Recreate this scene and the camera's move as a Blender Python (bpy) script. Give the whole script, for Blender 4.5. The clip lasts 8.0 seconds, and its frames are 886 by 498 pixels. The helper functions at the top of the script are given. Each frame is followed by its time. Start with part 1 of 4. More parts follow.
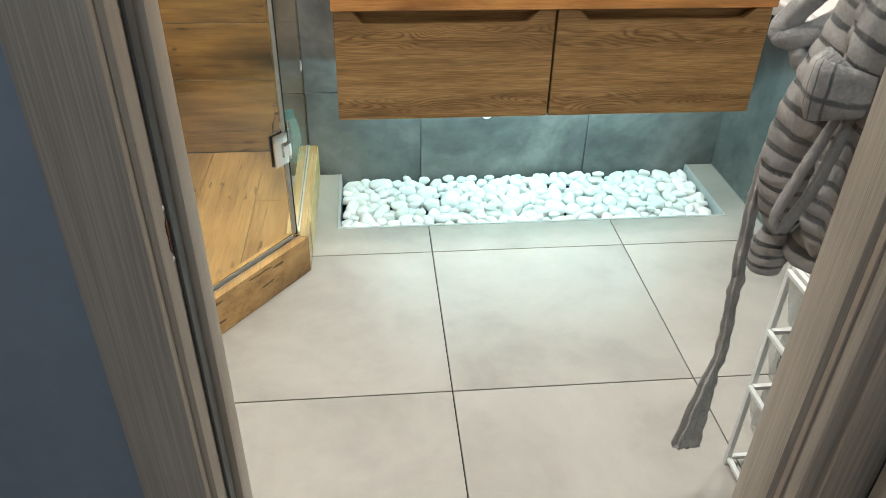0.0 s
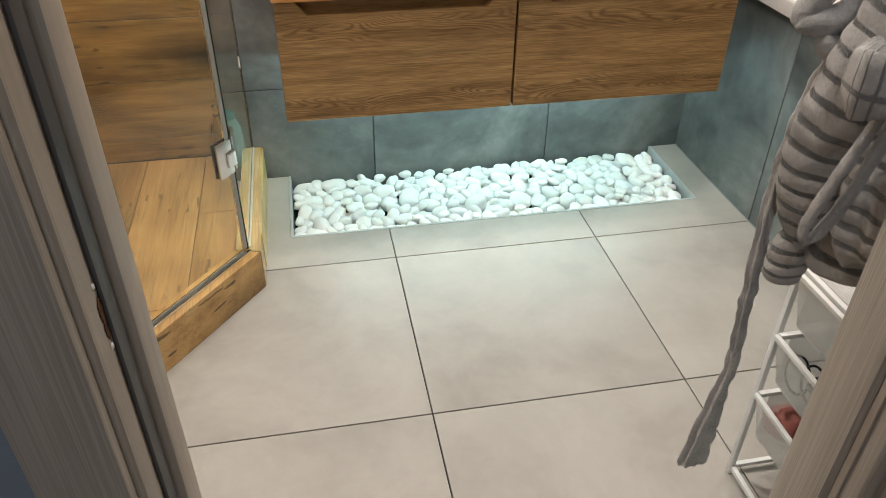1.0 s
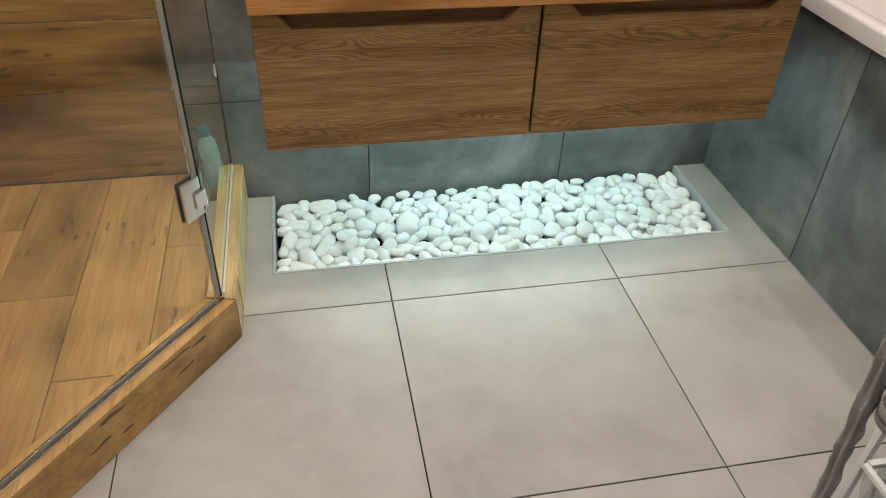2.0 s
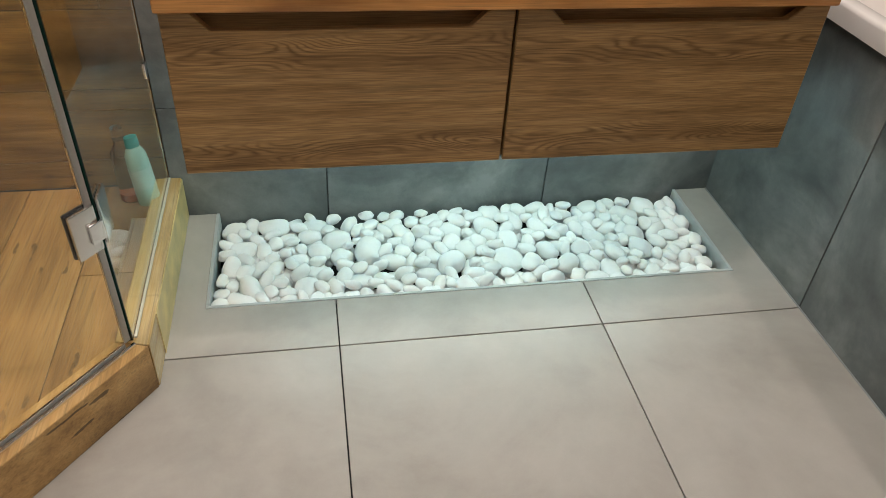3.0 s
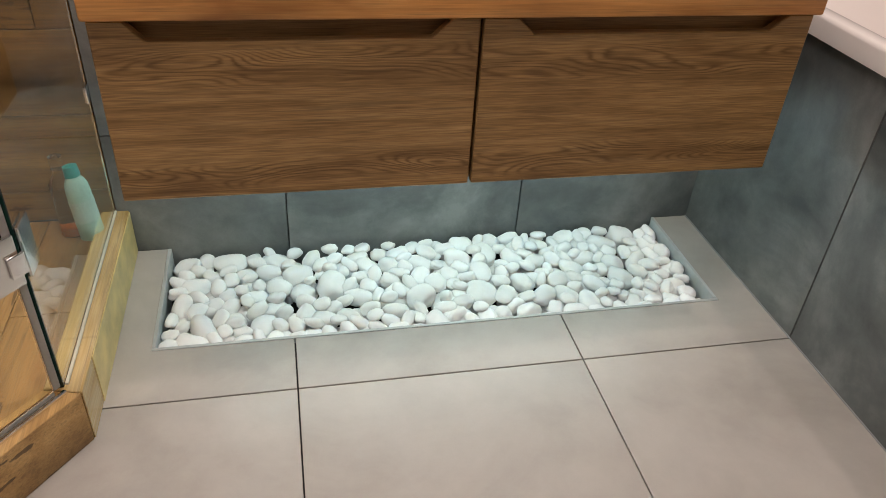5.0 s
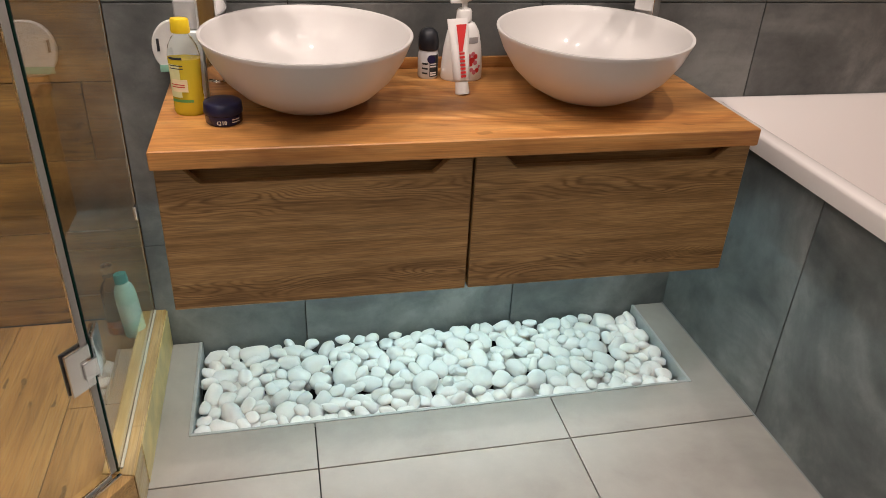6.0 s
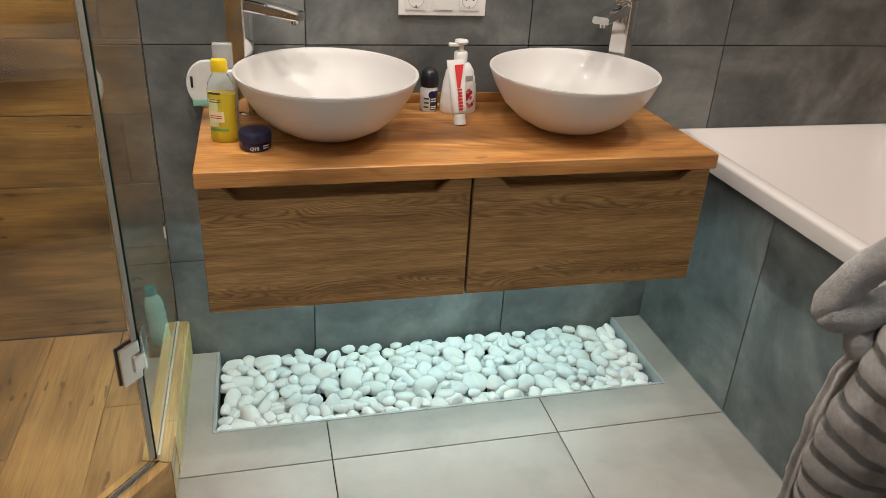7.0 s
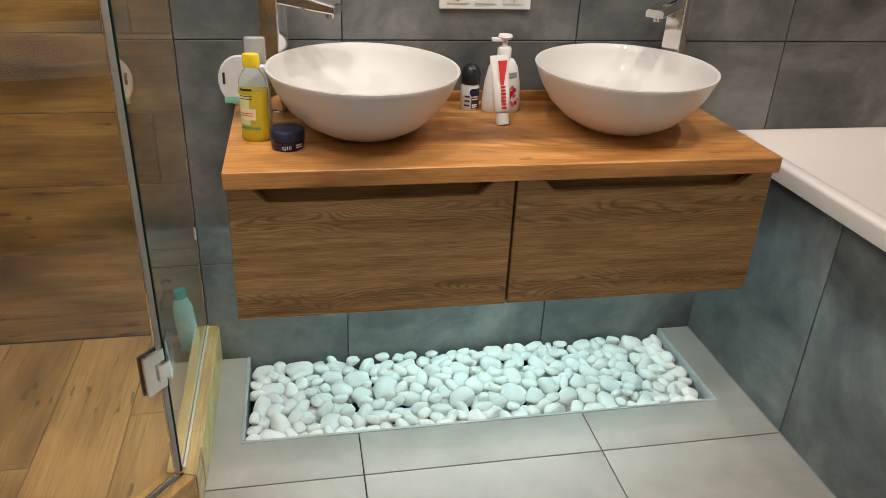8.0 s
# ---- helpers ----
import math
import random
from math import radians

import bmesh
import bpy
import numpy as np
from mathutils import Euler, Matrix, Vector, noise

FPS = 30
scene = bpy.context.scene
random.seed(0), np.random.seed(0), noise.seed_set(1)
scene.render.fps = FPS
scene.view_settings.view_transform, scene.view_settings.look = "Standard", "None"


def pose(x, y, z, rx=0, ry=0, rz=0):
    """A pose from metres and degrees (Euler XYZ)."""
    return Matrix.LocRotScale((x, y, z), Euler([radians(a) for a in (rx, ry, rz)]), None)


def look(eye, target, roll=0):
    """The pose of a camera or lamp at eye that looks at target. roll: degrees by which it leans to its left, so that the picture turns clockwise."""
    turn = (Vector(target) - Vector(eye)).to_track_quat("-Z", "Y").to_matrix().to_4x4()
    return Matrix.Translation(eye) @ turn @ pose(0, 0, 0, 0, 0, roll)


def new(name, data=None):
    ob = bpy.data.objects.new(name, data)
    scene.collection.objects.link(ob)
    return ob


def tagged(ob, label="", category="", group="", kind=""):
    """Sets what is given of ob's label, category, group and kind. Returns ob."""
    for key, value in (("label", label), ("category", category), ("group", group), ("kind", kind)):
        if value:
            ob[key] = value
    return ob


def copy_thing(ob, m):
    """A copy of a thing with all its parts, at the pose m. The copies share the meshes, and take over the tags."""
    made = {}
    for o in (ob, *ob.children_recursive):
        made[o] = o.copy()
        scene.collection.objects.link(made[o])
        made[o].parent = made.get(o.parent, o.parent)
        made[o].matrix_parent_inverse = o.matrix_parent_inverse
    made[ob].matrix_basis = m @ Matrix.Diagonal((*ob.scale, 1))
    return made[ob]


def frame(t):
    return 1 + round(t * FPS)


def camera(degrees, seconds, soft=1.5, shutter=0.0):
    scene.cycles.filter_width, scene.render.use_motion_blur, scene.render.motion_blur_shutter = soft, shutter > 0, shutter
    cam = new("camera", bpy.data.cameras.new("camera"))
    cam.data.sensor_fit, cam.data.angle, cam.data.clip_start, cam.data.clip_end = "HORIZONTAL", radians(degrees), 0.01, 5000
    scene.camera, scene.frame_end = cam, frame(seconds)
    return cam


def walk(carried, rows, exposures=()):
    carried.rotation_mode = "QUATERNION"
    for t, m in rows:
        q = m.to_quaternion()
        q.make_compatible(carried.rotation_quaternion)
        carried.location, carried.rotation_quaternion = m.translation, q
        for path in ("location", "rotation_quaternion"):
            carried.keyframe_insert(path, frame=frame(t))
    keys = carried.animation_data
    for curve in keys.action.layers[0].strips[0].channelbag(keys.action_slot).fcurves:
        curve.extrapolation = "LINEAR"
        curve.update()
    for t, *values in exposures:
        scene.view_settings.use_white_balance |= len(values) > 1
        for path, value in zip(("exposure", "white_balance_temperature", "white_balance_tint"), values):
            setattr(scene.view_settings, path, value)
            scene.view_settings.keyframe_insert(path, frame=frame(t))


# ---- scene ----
cam = camera(61.2, 8.0, 0.75)
PATH = [
    (0, (-0.167, -1.897, 1.286), (0.007, -0.244, 0.173), 1.2),
    (0.5, (-0.17, -1.845, 1.281), (0.092, -0.217, 0.15), 0.8),
    (1, (-0.201, -1.727, 1.259), (0.112, -0.126, 0.103), 0.6),
    (1.2, (-0.204, -1.653, 1.273), (0.126, -0.067, 0.1), 1.0),
    (2.3, (-0.115, -1.321, 1.222), (0.207, 0.23, 0.001), 2.6),
    (2.5, (-0.066, -1.267, 1.198), (0.256, 0.288, -0.018), 3.0),
    (3, (-0.027, -1.159, 1.178), (0.294, 0.381, -0.056), 3.7),
    (3.5, (-0.035, -1.104, 1.159), (0.307, 0.442, -0.063), 4.2),
    (4, (-0.019, -1.08, 1.138), (0.325, 0.479, -0.067), 4.1),
    (4.2, (-0.011, -1.064, 1.127), (0.34, 0.49, -0.084), 4.2),
    (5.3, (0.018, -1.106, 1.088), (0.41, 0.518, -0.011), 3.6),
    (5.5, (0.019, -1.129, 1.149), (0.4, 0.517, 0.08), 3.2),
    (6, (-0.03, -1.241, 1.274), (0.368, 0.451, 0.286), 2.8),
    (6.5, (-0.094, -1.374, 1.318), (0.346, 0.34, 0.387), 3.1),
    (7, (-0.124, -1.442, 1.324), (0.329, 0.285, 0.424), 3.2),
    (7.5, (-0.121, -1.409, 1.314), (0.322, 0.324, 0.42), 3.5),
    (8, (-0.114, -1.349, 1.291), (0.249, 0.398, 0.388), 2.6),
]
walk(cam, [(t, look(eye, target, roll)) for t, eye, target, roll in PATH],
     [(0, 0.61, 6030, 1), (0.5, 0.51, 6230, 4), (1.0, 0.32, 6380, 7), (1.2, 0.24, 6430, 8), (2.4, -0.02, 6480, 10), (3.5, -0.12, 6530, 11), (5.5, -0.13, 6780, 20), (6.0, -0.14, 6610, 16), (6.5, -0.06, 6530, 11), (7.0, -0.09, 6410, 8), (8, -0.08, 6410, 8)])


# ---------------------------------------------------------------- world and light
world = bpy.data.worlds.new("world")
scene.world = world
world.use_nodes = True
world.node_tree.nodes["Background"].inputs[0].default_value = (0.5, 0.55, 0.6, 1)
world.node_tree.nodes["Background"].inputs[1].default_value = 0.02

CEIL = 2.5
SPOT_W, LED_W, HALL_FILL_W = 33.5, 60.0, 6.4
SPOT_RGB, LED_RGB, HALL_FILL_RGB = (1.0, 0.897, 0.803), (0.635, 0.97, 1.0), (0.94, 0.96, 1.0)
SPOTS = [(-0.12, -0.02), (0.95, -0.02), (-0.36, -0.78), (0.30, -0.60), (1.34, -0.2)]
SHOWER_SPOT = (-0.95, -0.20)


def lamp(name, kind, m, power, rgb):
    data = bpy.data.lights.new(name, kind)
    data.energy, data.color = power, rgb
    ob = new(name, data)
    ob.matrix_world = m
    return ob


for sx, sy in SPOTS:
    spot = lamp("ceiling_spot_light", "SPOT", pose(sx, sy, CEIL - 0.03), SPOT_W, SPOT_RGB)
    spot.data.spot_size, spot.data.spot_blend, spot.data.shadow_soft_size = radians(125), 0.7, 0.035
spot = lamp("shower_spot_light", "SPOT", pose(*SHOWER_SPOT, CEIL - 0.03), SPOT_W * 0.65, SPOT_RGB)
spot.data.spot_size, spot.data.spot_blend, spot.data.shadow_soft_size = radians(125), 0.7, 0.035
# added fill for the hall and door frame; its real source is unknown
hall_fill = lamp("hall_light", "AREA", pose(-0.45, -2.4, CEIL - 0.05), HALL_FILL_W, HALL_FILL_RGB)
hall_fill.data.shape, hall_fill.data.size = "DISK", 0.3


# ---------------------------------------------------------------- mesh helpers
def box(bm, x0, x1, y0, y1, z0, z1, bevel=0.0, segs=2):
    r = bmesh.ops.create_cube(bm, size=1.0, matrix=Matrix.Translation(((x0 + x1) / 2, (y0 + y1) / 2, (z0 + z1) / 2)) @ Matrix.Diagonal((x1 - x0, y1 - y0, z1 - z0, 1)))
    if bevel:
        vs = set(r["verts"])
        es = [e for e in bm.edges if e.verts[0] in vs and e.verts[1] in vs]
        bmesh.ops.bevel(bm, geom=es, offset=bevel, segments=segs, affect="EDGES", profile=0.6)
    return bm


def cbox(x0, x1, y0, y1, z0, z1, bevel=0.0, segs=2):
    return box(bmesh.new(), x0, x1, y0, y1, z0, z1, bevel, segs)


def prism(poly, z0, z1, bevel=0.0):
    """A flat polygon raised from z0 to z1."""
    bm = bmesh.new()
    low = [bm.verts.new((x, y, z0)) for x, y in poly]
    top = [bm.verts.new((x, y, z1)) for x, y in poly]
    n = len(poly)
    bm.faces.new(list(reversed(low)))
    bm.faces.new(top)
    for i in range(n):
        bm.faces.new((low[i], low[(i + 1) % n], top[(i + 1) % n], top[i]))
    bmesh.ops.recalc_face_normals(bm, faces=bm.faces)
    if bevel:
        bmesh.ops.bevel(bm, geom=list(bm.edges), offset=bevel, segments=1, affect="EDGES")
    return bm


def lathe(profile, segs=40, m=None):
    """Turns (radius, height) pairs round the z axis."""
    bm = bmesh.new()
    rings = []
    for r, z in profile:
        if r < 1e-5:
            rings.append([bm.verts.new((0, 0, z))])
        else:
            rings.append([bm.verts.new((r * math.cos(2 * math.pi * k / segs), r * math.sin(2 * math.pi * k / segs), z)) for k in range(segs)])
    for a, b in zip(rings, rings[1:]):
        for k in range(segs):
            q = (k + 1) % segs
            if len(a) == 1 and len(b) == 1:
                continue
            if len(a) == 1:
                bm.faces.new((a[0], b[k], b[q]))
            elif len(b) == 1:
                bm.faces.new((a[k], b[0], a[q]))
            else:
                bm.faces.new((a[k], b[k], b[q], a[q]))
    bmesh.ops.recalc_face_normals(bm, faces=bm.faces)
    if m is not None:
        bm.transform(m)
    return bm


def smooth_path(points, steps):
    """Catmull-Rom through rows of numbers."""
    p = [np.array(q, float) for q in points]
    p = [2 * p[0] - p[1]] + p + [2 * p[-1] - p[-2]]
    out = []
    for i in range(1, len(p) - 2):
        for k in range(steps):
            t = k / steps
            a, b, c, d = p[i - 1], p[i], p[i + 1], p[i + 2]
            out.append(0.5 * ((2 * b) + (c - a) * t + (2 * a - 5 * b + 4 * c - d) * t * t + (3 * b - a - 3 * c + d) * t ** 3))
    out.append(p[-2])
    return out


def tube(points, segs=20, steps=8, wrinkle=0.0, freq=12.0, folds=0, fold_depth=0.0, side=(1, 0, 0), cap=True, square=1.0, puff=0.0, pitch=0.030):
    """A soft tube along rows of x, y, z, half width, half depth, with a UV whose v runs along it in metres."""
    bm = bmesh.new()
    uv = bm.loops.layers.uv.new("UVMap")
    path = smooth_path(points, steps)
    rings, run, last = [], 0.0, None
    lens = []
    for i, row in enumerate(path):
        c = Vector(row[:3])
        a = Vector(path[max(i - 1, 0)][:3])
        b = Vector(path[min(i + 1, len(path) - 1)][:3])
        along = (b - a).normalized()
        wide = (Vector(side) - along * along.dot(Vector(side))).normalized()
        deep = along.cross(wide)
        if last is not None:
            run += (c - last).length
        last = c
        lens.append(run)
        swell = 1 + puff * (abs(math.sin(math.pi * run / pitch)) - 0.6)
        ring = []
        for k in range(segs):
            th = 2 * math.pi * k / segs
            s = swell * (1 + fold_depth * math.cos(folds * th + 2.0 * math.sin(run * 3.0)) if folds else 1.0)
            ct, st = math.cos(th), math.sin(th)
            q = c + wide * (row[3] * s * math.copysign(abs(ct) ** square, ct)) + deep * (row[4] * s * math.copysign(abs(st) ** square, st))
            if wrinkle:
                n = (q - c).normalized()
                q = q + n * wrinkle * (noise.noise(q * freq) + 0.5 * noise.noise(q * freq * 2.7))
            ring.append(bm.verts.new(q))
        rings.append(ring)
    for i in range(len(rings) - 1):
        for k in range(segs):
            q = (k + 1) % segs
            f = bm.faces.new((rings[i][k], rings[i][q], rings[i + 1][q], rings[i + 1][k]))
            for loop, (u, v) in zip(f.loops, ((k, lens[i]), (k + 1, lens[i]), (k + 1, lens[i + 1]), (k, lens[i + 1]))):
                loop[uv].uv = (u / segs, v)
    if cap:
        bm.faces.new(list(reversed(rings[0])))
        bm.faces.new(rings[-1])
    bmesh.ops.recalc_face_normals(bm, faces=bm.faces)
    return bm


def link(name, bm, material, smooth=None):
    me = bpy.data.meshes.new(name)
    bm.to_mesh(me)
    bm.free()
    me.materials.append(material)
    if smooth is not None:
        me.shade_smooth()
        if smooth < 180:
            me.set_sharp_from_angle(angle=radians(smooth))
    return new(name, me)


def part(name, bm, material, parent, label="", smooth=35):
    ob = link(name, bm, material, smooth)
    ob.parent = parent
    if parent.type == "EMPTY":
        ob.matrix_parent_inverse = parent.matrix_basis.inverted()
    if label:
        ob["label"] = label
    return ob


def thing(name, at, label, category, group="", kind=""):
    ob = new(name)
    ob.location = at
    ob.matrix_basis = Matrix.Translation(at)
    ob.empty_display_size = 0.05
    return tagged(ob, label, category, group, kind)


def setting(name, bm, material, label, category, smooth=None):
    return tagged(link(name, bm, material, smooth), label, category, "", "structure")


# ---------------------------------------------------------------- materials
class Shader:
    def __init__(self, name):
        self.m = bpy.data.materials.new(name)
        self.m.use_nodes = True
        self.t = self.m.node_tree
        self.bsdf = self.t.nodes["Principled BSDF"]

    def n(self, kind, **inputs):
        node = self.t.nodes.new(kind)
        for key, value in inputs.items():
            sock = node.inputs[int(key[1:])] if key[0] == "i" and key[1:].isdigit() else node.inputs[key]
            if isinstance(value, bpy.types.NodeSocket):
                self.t.links.new(value, sock)
            else:
                sock.default_value = value
        return node

    def math(self, op, a, b=0.0, clamp=False):
        node = self.n("ShaderNodeMath", i0=a, i1=b)
        node.operation, node.use_clamp = op, clamp
        return node.outputs[0]

    def n_add(self, a, b):
        node = self.n("ShaderNodeVectorMath", i0=a, i1=b)
        node.operation = "ADD"
        return node.outputs[0]

    def place(self, shift=7.0):
        """World place, moved by a random step for each object."""
        pos = self.n("ShaderNodeNewGeometry").outputs["Position"]
        rnd = self.n("ShaderNodeObjectInfo").outputs["Random"]
        off = self.n("ShaderNodeCombineXYZ", X=self.math("MULTIPLY", rnd, shift), Y=self.math("MULTIPLY", rnd, shift * 1.7), Z=self.math("MULTIPLY", rnd, shift * 0.6))
        add = self.n("ShaderNodeVectorMath", i0=pos, i1=off.outputs[0])
        add.operation = "ADD"
        return add.outputs[0]

    def scaled(self, vec, s):
        node = self.n("ShaderNodeVectorMath", i0=vec, i1=s)
        node.operation = "MULTIPLY"
        return node.outputs[0]

    def noise(self, vec, scale, detail=4.0, rough=0.55, dist=0.0):
        node = self.n("ShaderNodeTexNoise", Vector=vec, Scale=scale, Detail=detail, Roughness=rough, Distortion=dist)
        return node.outputs[0]

    def ramp(self, fac, stops):
        node = self.n("ShaderNodeValToRGB", Fac=fac)
        el = node.color_ramp.elements
        while len(el) < len(stops):
            el.new(0.5)
        for e, (p, c) in zip(el, stops):
            e.position, e.color = p, (*c, 1) if len(c) == 3 else c
        return node.outputs[0]

    def mix(self, fac, a, b, blend="MIX"):
        node = self.t.nodes.new("ShaderNodeMix")
        node.data_type, node.blend_type = "RGBA", blend
        for sock, v in ((node.inputs[0], fac), (node.inputs[6], a), (node.inputs[7], b)):
            if isinstance(v, bpy.types.NodeSocket):
                self.t.links.new(v, sock)
            else:
                sock.default_value = v if not isinstance(v, tuple) else (*v, 1)
        return node.outputs[2]

    def bump(self, height, strength, distance):
        node = self.n("ShaderNodeBump", Height=height, Strength=strength, Distance=distance)
        self.t.links.new(node.outputs[0], self.bsdf.inputs["Normal"])

    def set(self, **kw):
        names = {"color": "Base Color", "rough": "Roughness", "metal": "Metallic", "ior": "IOR", "trans": "Transmission Weight", "coat": "Coat Weight",
                 "coat_rough": "Coat Roughness", "sheen": "Sheen Weight", "sheen_rough": "Sheen Roughness", "sub": "Subsurface Weight", "spec": "Specular IOR Level",
                 "emit": "Emission Color", "power": "Emission Strength", "alpha": "Alpha"}
        for k, v in kw.items():
            sock = self.bsdf.inputs[names[k]]
            if isinstance(v, bpy.types.NodeSocket):
                self.t.links.new(v, sock)
            else:
                sock.default_value = (*v, 1) if isinstance(v, tuple) and len(v) == 3 else v
        return self


def cloudy_tile(name, dark, mid, light, rough=0.4, big=2.2, spread=0.5):
    """Cement-look porcelain: soft clouds, fine speckle."""
    s = Shader(name)
    p = s.place()
    a = s.noise(p, big, 5, 0.6, 0.6)
    b = s.noise(p, big * 5, 5, 0.65, 0.3)
    c = s.noise(p, 260, 3, 0.7)
    f = s.math("ADD", s.math("MULTIPLY", a, 0.72), s.math("ADD", s.math("MULTIPLY", b, 0.22), s.math("MULTIPLY", c, 0.06)))
    col = s.ramp(f, [(0.5 - spread / 2.6, dark), (0.5, mid), (0.5 + spread / 2.6, light)])
    s.set(color=col, rough=s.math("ADD", s.math("MULTIPLY", b, 0.16), rough - 0.08), spec=0.45)
    s.bump(s.math("ADD", s.math("MULTIPLY", c, 0.3), b), 0.08, 0.002)
    return s.m


def oak(name, tones, along, rough=0.42, ring=34.0, knots=0.0, shift=7.0, wide=5.0, contrast=0.35, plank=0.0, coat=0.0, normal=1, slim=0.3, bands=(), cracks=0.9, cloud=0.0, threads=0.22):
    """Sawn oak: contour figure of a stretched field, fibres, pores and knots. along: 0, 1 or 2 for the grain's axis."""
    s = Shader(name)
    p = s.place(shift)
    if bands:
        p = s.n_add(p, (0.004, 0.009, -0.006))
    across = [wide, wide, wide]
    across[along] = wide * slim
    fib = [260.0, 260.0, 260.0]
    fib[along] = 5.0
    slow = [48.0, 48.0, 48.0] if bands else [26.0, 26.0, 26.0]
    slow[along] = 3.4 if bands else 2.4
    field = s.noise(s.scaled(p, tuple(across)), 1.0, 1.6, 0.35, 0.25)
    wob = s.noise(s.scaled(p, tuple(slow)), 1.0, 4, 0.6)
    jag = s.noise(s.scaled(p, tuple(v * 0.45 for v in fib)), 1.0, 3, 0.6)
    phase = s.math("ADD", s.math("MULTIPLY", field, ring), s.math("ADD", s.math("MULTIPLY", wob, 0.5), s.math("MULTIPLY", jag, 0.9 if bands else 0.2)))
    rings = s.math("POWER", s.math("ADD", s.math("MULTIPLY", s.math("SINE", s.math("MULTIPLY", phase, 6.283)), 0.5), 0.5), 2.2)
    gate = s.ramp(s.noise(s.scaled(p, tuple(v * 0.7 for v in across)), 1.3, 2, 0.5), [(0.46, (0.08, 0.08, 0.08)), (0.58, (1, 1, 1))])
    if bands:
        zc = s.n("ShaderNodeSeparateXYZ", Vector=s.n("ShaderNodeNewGeometry").outputs["Position"]).outputs[2]
        zc = s.math("ADD", zc, s.math("MULTIPLY", s.math("SUBTRACT", s.noise(s.scaled(p, (3.0, 3.0, 3.0)), 1.0, 1), 0.5), 0.05))
        gate = None
        for z0, half in bands:
            g = s.ramp(s.math("ABSOLUTE", s.math("SUBTRACT", zc, z0)), [(half * 0.5, (1, 1, 1)), (half, (0.06, 0.06, 0.06))])
            gate = g if gate is None else s.math("MAXIMUM", gate, g)
    mid = [95.0, 95.0, 95.0]
    mid[along] = 7.0 if bands else 4.5
    streak = s.noise(s.scaled(p, tuple(mid)), 1.0, 3, 0.6)
    fibre = s.math("ADD", s.math("MULTIPLY", s.noise(s.scaled(p, tuple(fib)), 1.0, 5, 0.65), 0.5), s.math("MULTIPLY", streak, 0.5))
    base = s.ramp(s.math("ADD", s.math("MULTIPLY", wob, 0.5), s.math("MULTIPLY", fibre, 0.5)), [(0.36, tones[0]), (0.5, tones[1]), (0.63, tones[2])])
    col = s.mix(s.math("MULTIPLY", s.math("MULTIPLY", rings, gate), contrast), base, tones[0], "MIX")
    col = s.mix(s.math("MULTIPLY", s.ramp(fibre, [(0.53, (0, 0, 0)), (0.60, (1, 1, 1))]), 0.42), col, tuple(c * 0.5 for c in tones[0]))
    line = [520.0, 520.0, 520.0] if bands else [300.0, 300.0, 300.0]
    line[along] = 16.0 if bands else 9.0
    thread = s.ramp(s.noise(s.scaled(p, tuple(line)), 1.0, 2, 0.5), [(0.40, (0.66, 0.66, 0.66)), (0.5, (1, 1, 1)), (0.60, (1.3, 1.3, 1.3))])
    col = s.mix(0.52 if bands else threads, col, thread, "MULTIPLY")
    if knots:
        sep = s.n("ShaderNodeSeparateXYZ", Vector=p)
        flat = s.n("ShaderNodeCombineXYZ", X=sep.outputs[along], Y=sep.outputs[3 - along - normal], Z=0.0).outputs[0]
        kp = s.scaled(flat, (1.9, 5.2, 0.0))
        warp = s.n("ShaderNodeTexNoise", Vector=kp, Scale=2.3, Detail=3.0)
        kadd = s.n("ShaderNodeVectorMath", i0=kp, i1=s.scaled(warp.outputs[1], (0.4, 0.4, 0.0)))
        kadd.operation = "ADD"
        v = s.n("ShaderNodeTexVoronoi", Vector=kadd.outputs[0], Scale=1.0, Randomness=1.0)
        v.voronoi_dimensions = "2D"
        k = s.ramp(v.outputs["Distance"], [(0.0, (1, 1, 1)), (0.1, (0.75, 0.75, 0.75)), (0.22, (0.4, 0.4, 0.4)), (0.46, (0, 0, 0))])
        sparse = s.ramp(s.noise(s.scaled(p, (1.3, 1.3, 1.3)), 1.0, 1), [(0.32, (0, 0, 0)), (0.44, (1, 1, 1))])
        col = s.mix(s.math("MULTIPLY", s.math("MULTIPLY", k, sparse), knots), col, tuple(c * 0.28 for c in tones[0]))
        crack = s.n("ShaderNodeTexVoronoi", Vector=s.n_add(s.scaled(kadd.outputs[0], (3.0, 4.5, 0.0)), s.scaled(s.n("ShaderNodeTexNoise", Vector=flat, Scale=42.0, Detail=4.0).outputs[1], (0.5, 0.22, 0.0))), Scale=1.0, Randomness=1.0)
        crack.voronoi_dimensions = "2D"
        cf = s.ramp(crack.outputs["Distance"], [(0.0, (1, 1, 1)), (0.09, (0.95, 0.95, 0.95)), (0.13, (0, 0, 0))])
        cg = s.ramp(s.noise(s.scaled(p, (4.0, 4.0, 4.0)), 1.0, 1), [(0.55, (0, 0, 0)), (0.60, (1, 1, 1))])
        col = s.mix(s.math("MULTIPLY", s.math("MULTIPLY", cf, cg), cracks * knots), col, tuple(c * 0.16 for c in tones[0]))
    if cloud:
        patch = s.noise(s.scaled(p, tuple(2.2 if a == along else 7.0 for a in range(3))), 1.0, 4, 0.6, 0.8)
        col = s.mix(cloud, col, s.ramp(patch, [(0.32, (0.45, 0.42, 0.38)), (0.5, (0.95, 0.95, 0.95)), (0.68, (1.28, 1.24, 1.18))]), "MULTIPLY")
